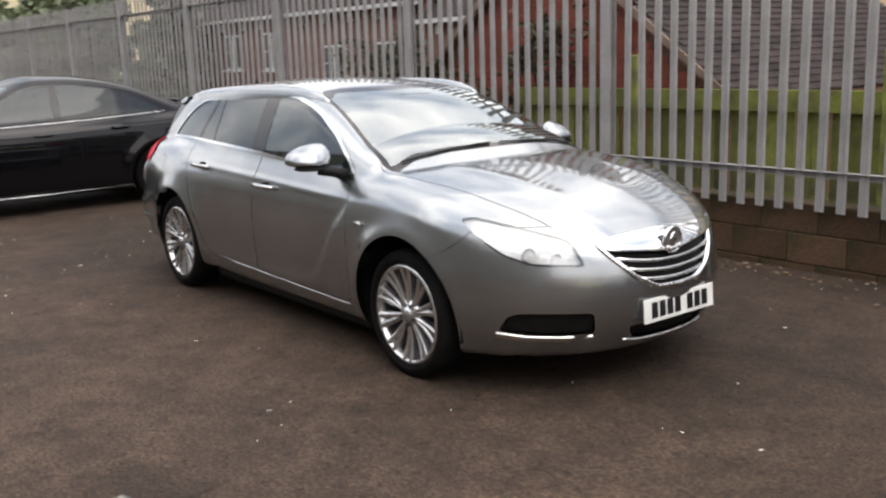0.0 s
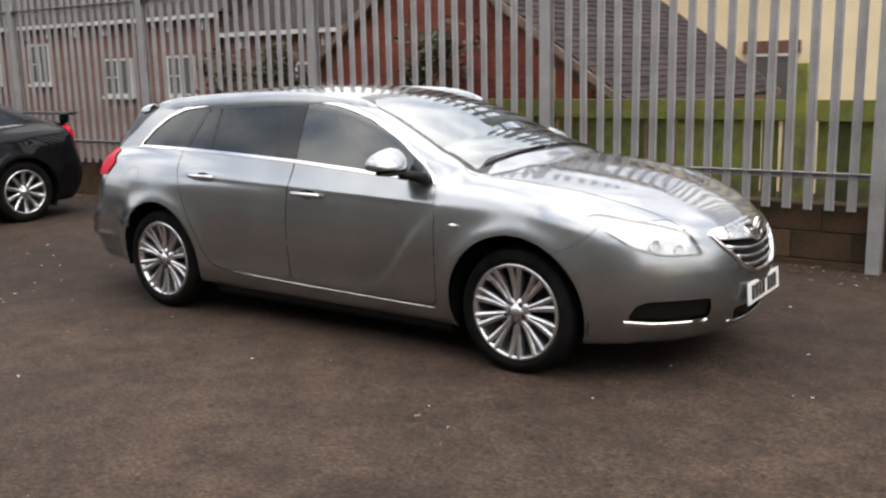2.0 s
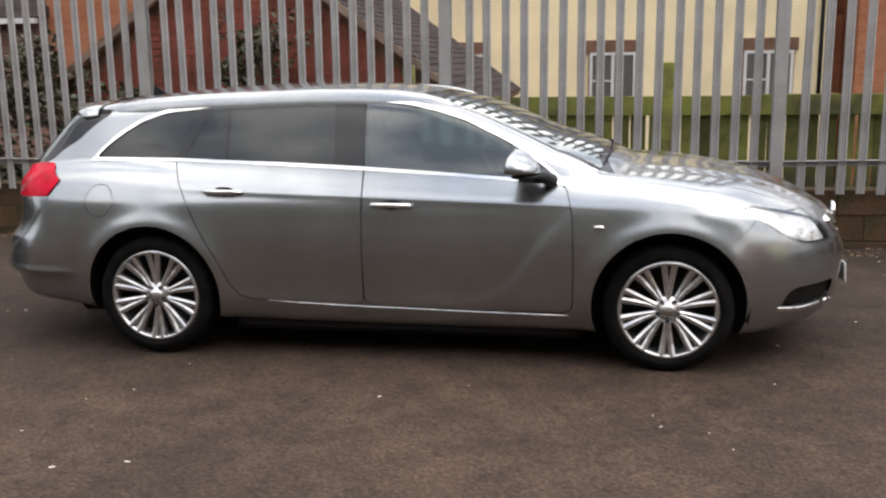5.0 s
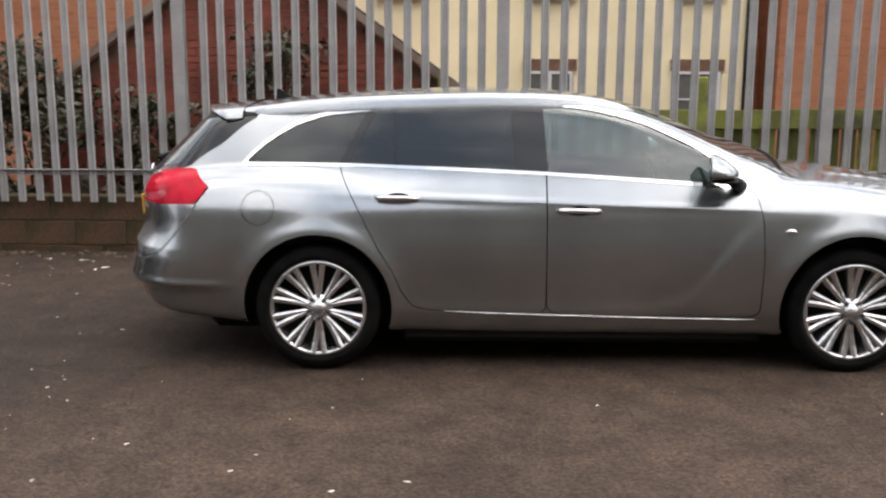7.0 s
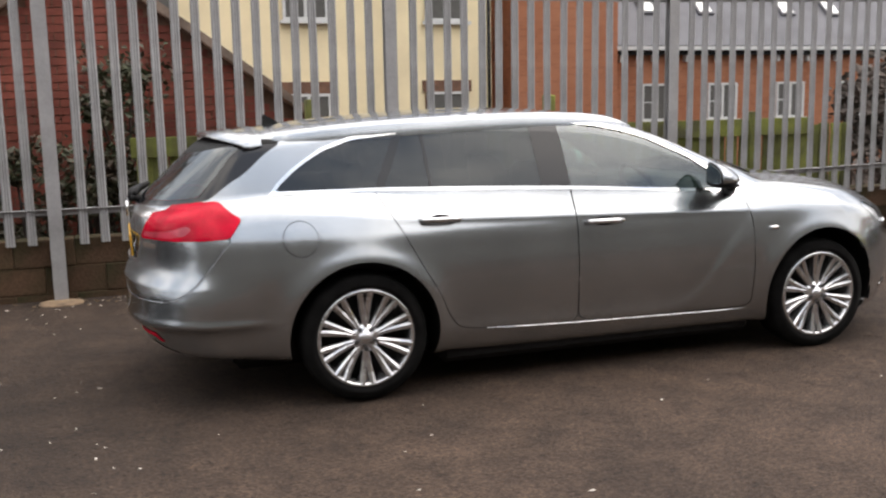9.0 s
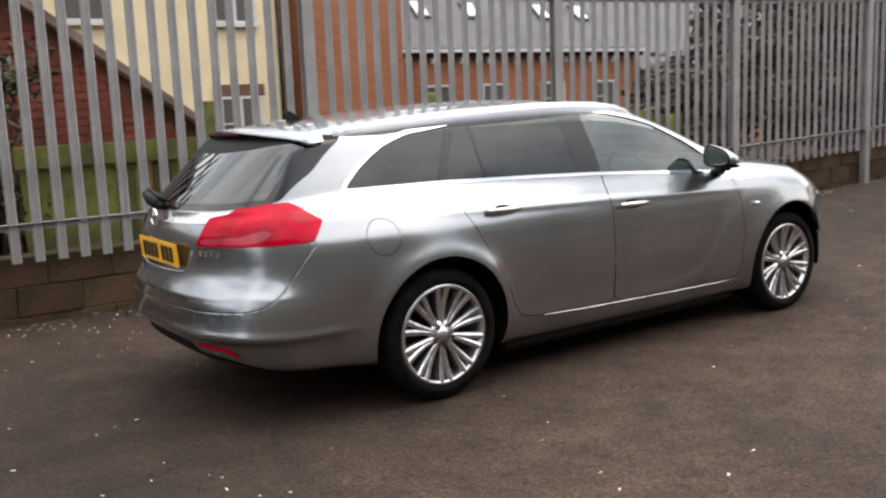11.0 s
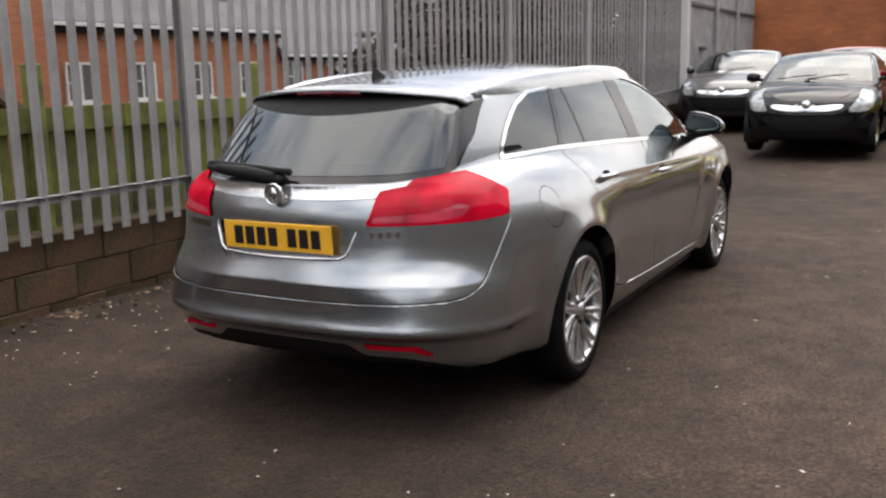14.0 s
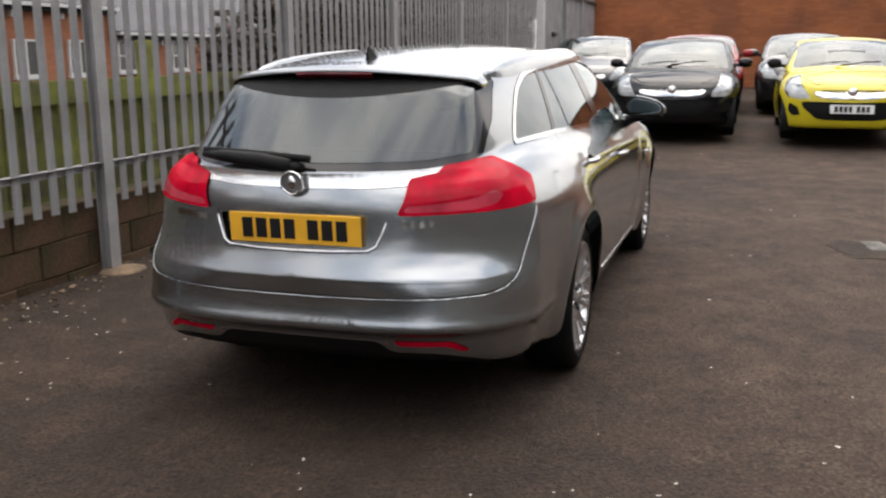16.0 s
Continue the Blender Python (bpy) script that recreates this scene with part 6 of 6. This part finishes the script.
def build_saloon():
    wb, R = 1.315, 0.325
    hood = curve((-2.35, 0.98), (-2.2, 1.02), (-1.8, 1.05), (-1.0, 1.03), (0.0, 0.99), (0.8, 0.98), (1.3, 0.95), (1.8, 0.86), (2.1, 0.76), (2.3, 0.66))
    sw = curve((0.1, 0.78), (0.25, 0.85), (0.45, 0.875), (0.65, 0.878), (0.85, 0.86), (1.0, 0.80), (1.1, 0.75))
    fx = curve((0.1, 2.05), (0.3, 2.2), (0.5, 2.24), (0.7, 2.2), (0.85, 2.05), (1.0, 1.8))
    rx = curve((0.1, -2.1), (0.35, -2.28), (0.55, -2.30), (0.8, -2.24), (1.0, -2.2), (1.1, -2.1))
    rz = curve((-2.0, 1.05), (-1.6, 1.18), (-1.2, 1.34), (-0.8, 1.44), (-0.3, 1.48), (0.1, 1.46), (0.4, 1.38), (0.8, 1.22))
    gw = curve((0.7, 0.83), (0.95, 0.79), (1.2, 0.67), (1.4, 0.56), (1.5, 0.5))

    def solid(P):
        x, y, z = P[:, 0], np.abs(P[:, 1]), P[:, 2]
        r = np.minimum(np.hypot(x - wb, z - 0.32), np.hypot(x + wb, z - 0.32))
        side = y - sw(z) - 0.022 * np.exp(-(((r - 0.39) / 0.08) ** 2))
        low = smax(side, z - (hood(x) - 0.06 * (y / 0.8) ** 2), 0.09)
        low = smax(low, x - (fx(z) - 0.5 * (y / 0.88) ** 2.4), 0.14)
        low = smax(low, (rx(z) + 0.32 * (y / 0.88) ** 2.4) - x, 0.10)
        low = smax(low, 0.18 - z, 0.05)
        wind = (z - (1.0 - 0.50 * (x - 1.05 + 0.2 * (y / 0.7) ** 2))) * 0.88
        g = smax(z - (rz(x) - 0.05 * (y / 0.55) ** 2), wind, 0.1)
        g = smax(g, (y - gw(z) + 0.06 * np.clip((-x - 0.9), 0, 1)) * 0.9, 0.06)
        g = smax(g, 0.9 - z, 0.02)
        g = smax(g, -2.0 - x, 0.05)
        return smin(low, g, 0.04)

    S = Shell(solid, (-1.35, 1.2), 0.04, 0.6, -90)
    F = S.F
    car = empty("saloon_car")
    tagged(car, "black saloon car with boot spoiler, parked nose out from the fence", "car")
    _, F = S.cut(F, lambda x, y, z: np.minimum(np.hypot(x - wb, z - 0.32), np.hypot(x + wb, z - 0.32)) - 0.375 + 10 * (y < 0.5))
    dlo = rounded([(-1.42, 1.045), (-0.6, 1.0), (0.8, 0.955), (0.45, 1.2), (0.1, 1.36), (-0.4, 1.395), (-0.85, 1.33), (-1.2, 1.2)])
    win, F = S.cut(F, lambda x, y, z: sd_poly(x, z, dlo) + 10 * (y < 0.4))
    pane, rim = S.cut(win, lambda x, y, z: sd_poly(x, z, dlo) + 0.016)
    pil, pane = S.cut(pane, lambda x, y, z: np.minimum(sd_line(x, z, [(-0.2, 0.9), (-0.24, 1.5)]) - 0.04, sd_line(x, z, [(-1.02, 0.9), (-0.92, 1.5)]) - 0.02))
    pils = S.cut(pil, lambda x, y, z: x + 0.6)
    front, back = S.cut(pane, lambda x, y, z: -0.2 - x)
    panes = (front, *S.cut(back, lambda x, y, z: x + 0.97))
    ws = rounded([(-0.3, 1.04), (0.4, 1.03), (0.66, 0.99), (0.6, 1.15), (0.5, 1.37), (-0.3, 1.40)])
    wind, F = S.cut(F, lambda x, y, z: sd_poly(y, z, ws) + 10 * (x < 0.1))
    rgl = rounded([(-0.3, 1.10), (0.45, 1.09), (0.60, 1.08), (0.52, 1.24), (0.44, 1.38), (-0.3, 1.39)])
    rear, F = S.cut(F, lambda x, y, z: sd_poly(y, z, rgl) + 10 * (x > -0.9))
    tail = rounded([(0.42, 0.84), (0.42, 0.98), (0.75, 1.0), (1.16, 0.99), (1.13, 0.86), (0.8, 0.84)])
    tl, F = S.cut(F, lambda x, y, z: sd_poly(y + x + 2.25, z, tail) + 10 * (x > -1.7))
    belt = []
    for a in np.linspace(-1.46, 0.82, 20):
        z = float(np.interp(a, (-1.46, -0.6, 0.82), (1.030, 0.986, 0.941)))
        ys = np.linspace(1.0, 0.5, 500)
        belt.append((float(a), float(ys[np.argmax(solid(np.stack([np.full(500, a), ys, np.full(500, z)], 1)) < 0)]), z))
    doors = [(-1.08, 0.28), (-0.86, 0.5), (-0.98, 0.72), (-1.06, 1.0)], [(-0.2, 1.0), (-0.18, 0.28)], [(0.83, 0.95), (0.88, 0.6), (0.85, 0.28)]
    gaps = []
    for d in doors:
        g, F = S.cut(F, lambda x, y, z: sd_line(x, z, d) - 0.004 + 10 * (y < 0.4) + 10 * (z > 0.93))
        gaps.append(g)
    S.normals()
    S.emit("body", F, M_blackpaint, car)
    S.emit("windscreen", wind, M_farscreen, car)
    S.emit("rear_window", rear, M_privacy, car)
    for s in (1, -1):
        for g in gaps:
            S.emit("shut_line", g, M_gap, car, s, -0.005)
        for p in panes:
            S.emit("side_window", p, M_privacy, car, s, -0.003)
        for p in pils:
            S.emit("pillar_trim", p, M_gloss, car, s)
        S.emit("window_trim", rim, M_gloss, car, s)
        tube("belt_strip", [(a, s * y, z) for a, y, z in belt], 0.0075, M_alloy, car, "bright belt strip", 8)
        S.emit("tail_lamp", tl, M_redlens, car, s, 0.002, "red tail lamp")
        for hx, hz in ((-0.02, 0.85), (-0.86, 0.89)):
            tube("door_handle", [(hx - 0.1, s * 0.855, hz), (hx - 0.07, s * 0.885, hz), (hx + 0.07, s * 0.885, hz), (hx + 0.1, s * 0.855, hz)], 0.012, M_blackpaint, car)
        m = empty("door_mirror")
        m.parent = car
        blob("mirror_shell", (0.62, s * 0.95, 1.01), (0.08, 0.10, 0.065), M_blackpaint, m, 2.4, 18)
        tube("mirror_arm", [(0.68, s * 0.76, 0.965), (0.64, s * 0.88, 0.98)], 0.025, M_black, m)
        for cx in (wb, -wb):
            wheel(car, cx, s * 0.76, R, R, 0.235, 10, 0.0, s, M_tyre, M_alloy, M_dark, 0.21)
            V = [(cx + 0.39 * math.cos(a), s * yy, 0.32 + 0.39 * math.sin(a)) for yy in (0.5, 0.86) for a in np.linspace(-0.5, math.pi + 0.5, 16)]
            mesh_ob("arch_liner", V, [(i, i + 1, i + 17, i + 16) for i in range(15)], M_black, True).parent = car
        tube("sill_strip", [(-0.95, s * 0.865, 0.225), (0.0, s * 0.87, 0.215), (0.95, s * 0.865, 0.21)], 0.007, M_alloy, car)
        blob("spoiler_foot", (-2.08, s * 0.50, 1.06), (0.06, 0.03, 0.06), M_blackpaint, car, 2.4, 14)
    V = []
    for y in np.linspace(-0.68, 0.68, 15):
        q = abs(y) / 0.68
        V += [(-2.00 + 0.05 * q, y, 1.115), (-2.10, y, 1.135), (-2.22 + 0.06 * q**3, y, 1.12), (-2.10, y, 1.095)]
    F2 = [(i * 4 + k, i * 4 + (k + 1) % 4, i * 4 + 4 + (k + 1) % 4, i * 4 + 4 + k) for i in range(14) for k in range(4)] + [(0, 1, 2, 3), (59, 58, 57, 56)]
    mesh_ob("boot_spoiler", V, F2, M_blackpaint, True).parent = car
    bm = bmesh.new()
    box(bm, -2.0, -0.5, 0.18, 1.95, 0.5, 0.6, 0.03)
    box(bm, -1.7, -0.7, 0.6, 0.95, 0.7, 0.84, 0.03)
    part("underbody", bm, M_black, car)
    for sx, sy in ((0.0, -0.36), (0.0, 0.36), (-0.85, -0.32), (-0.85, 0.32)):
        blob("seat", (sx - 0.25, sy, 0.95), (0.10, 0.23, 0.26), M_seat, car, 3.0, 16)
        blob("headrest", (sx - 0.33, sy, 1.24), (0.05, 0.12, 0.07), M_seat, car, 3.0, 14)
    return car


SALOON_POSE = (-6.54, -0.53, 0.0, 0, 0, -90.0)
build_saloon().matrix_basis = pose(*SALOON_POSE)
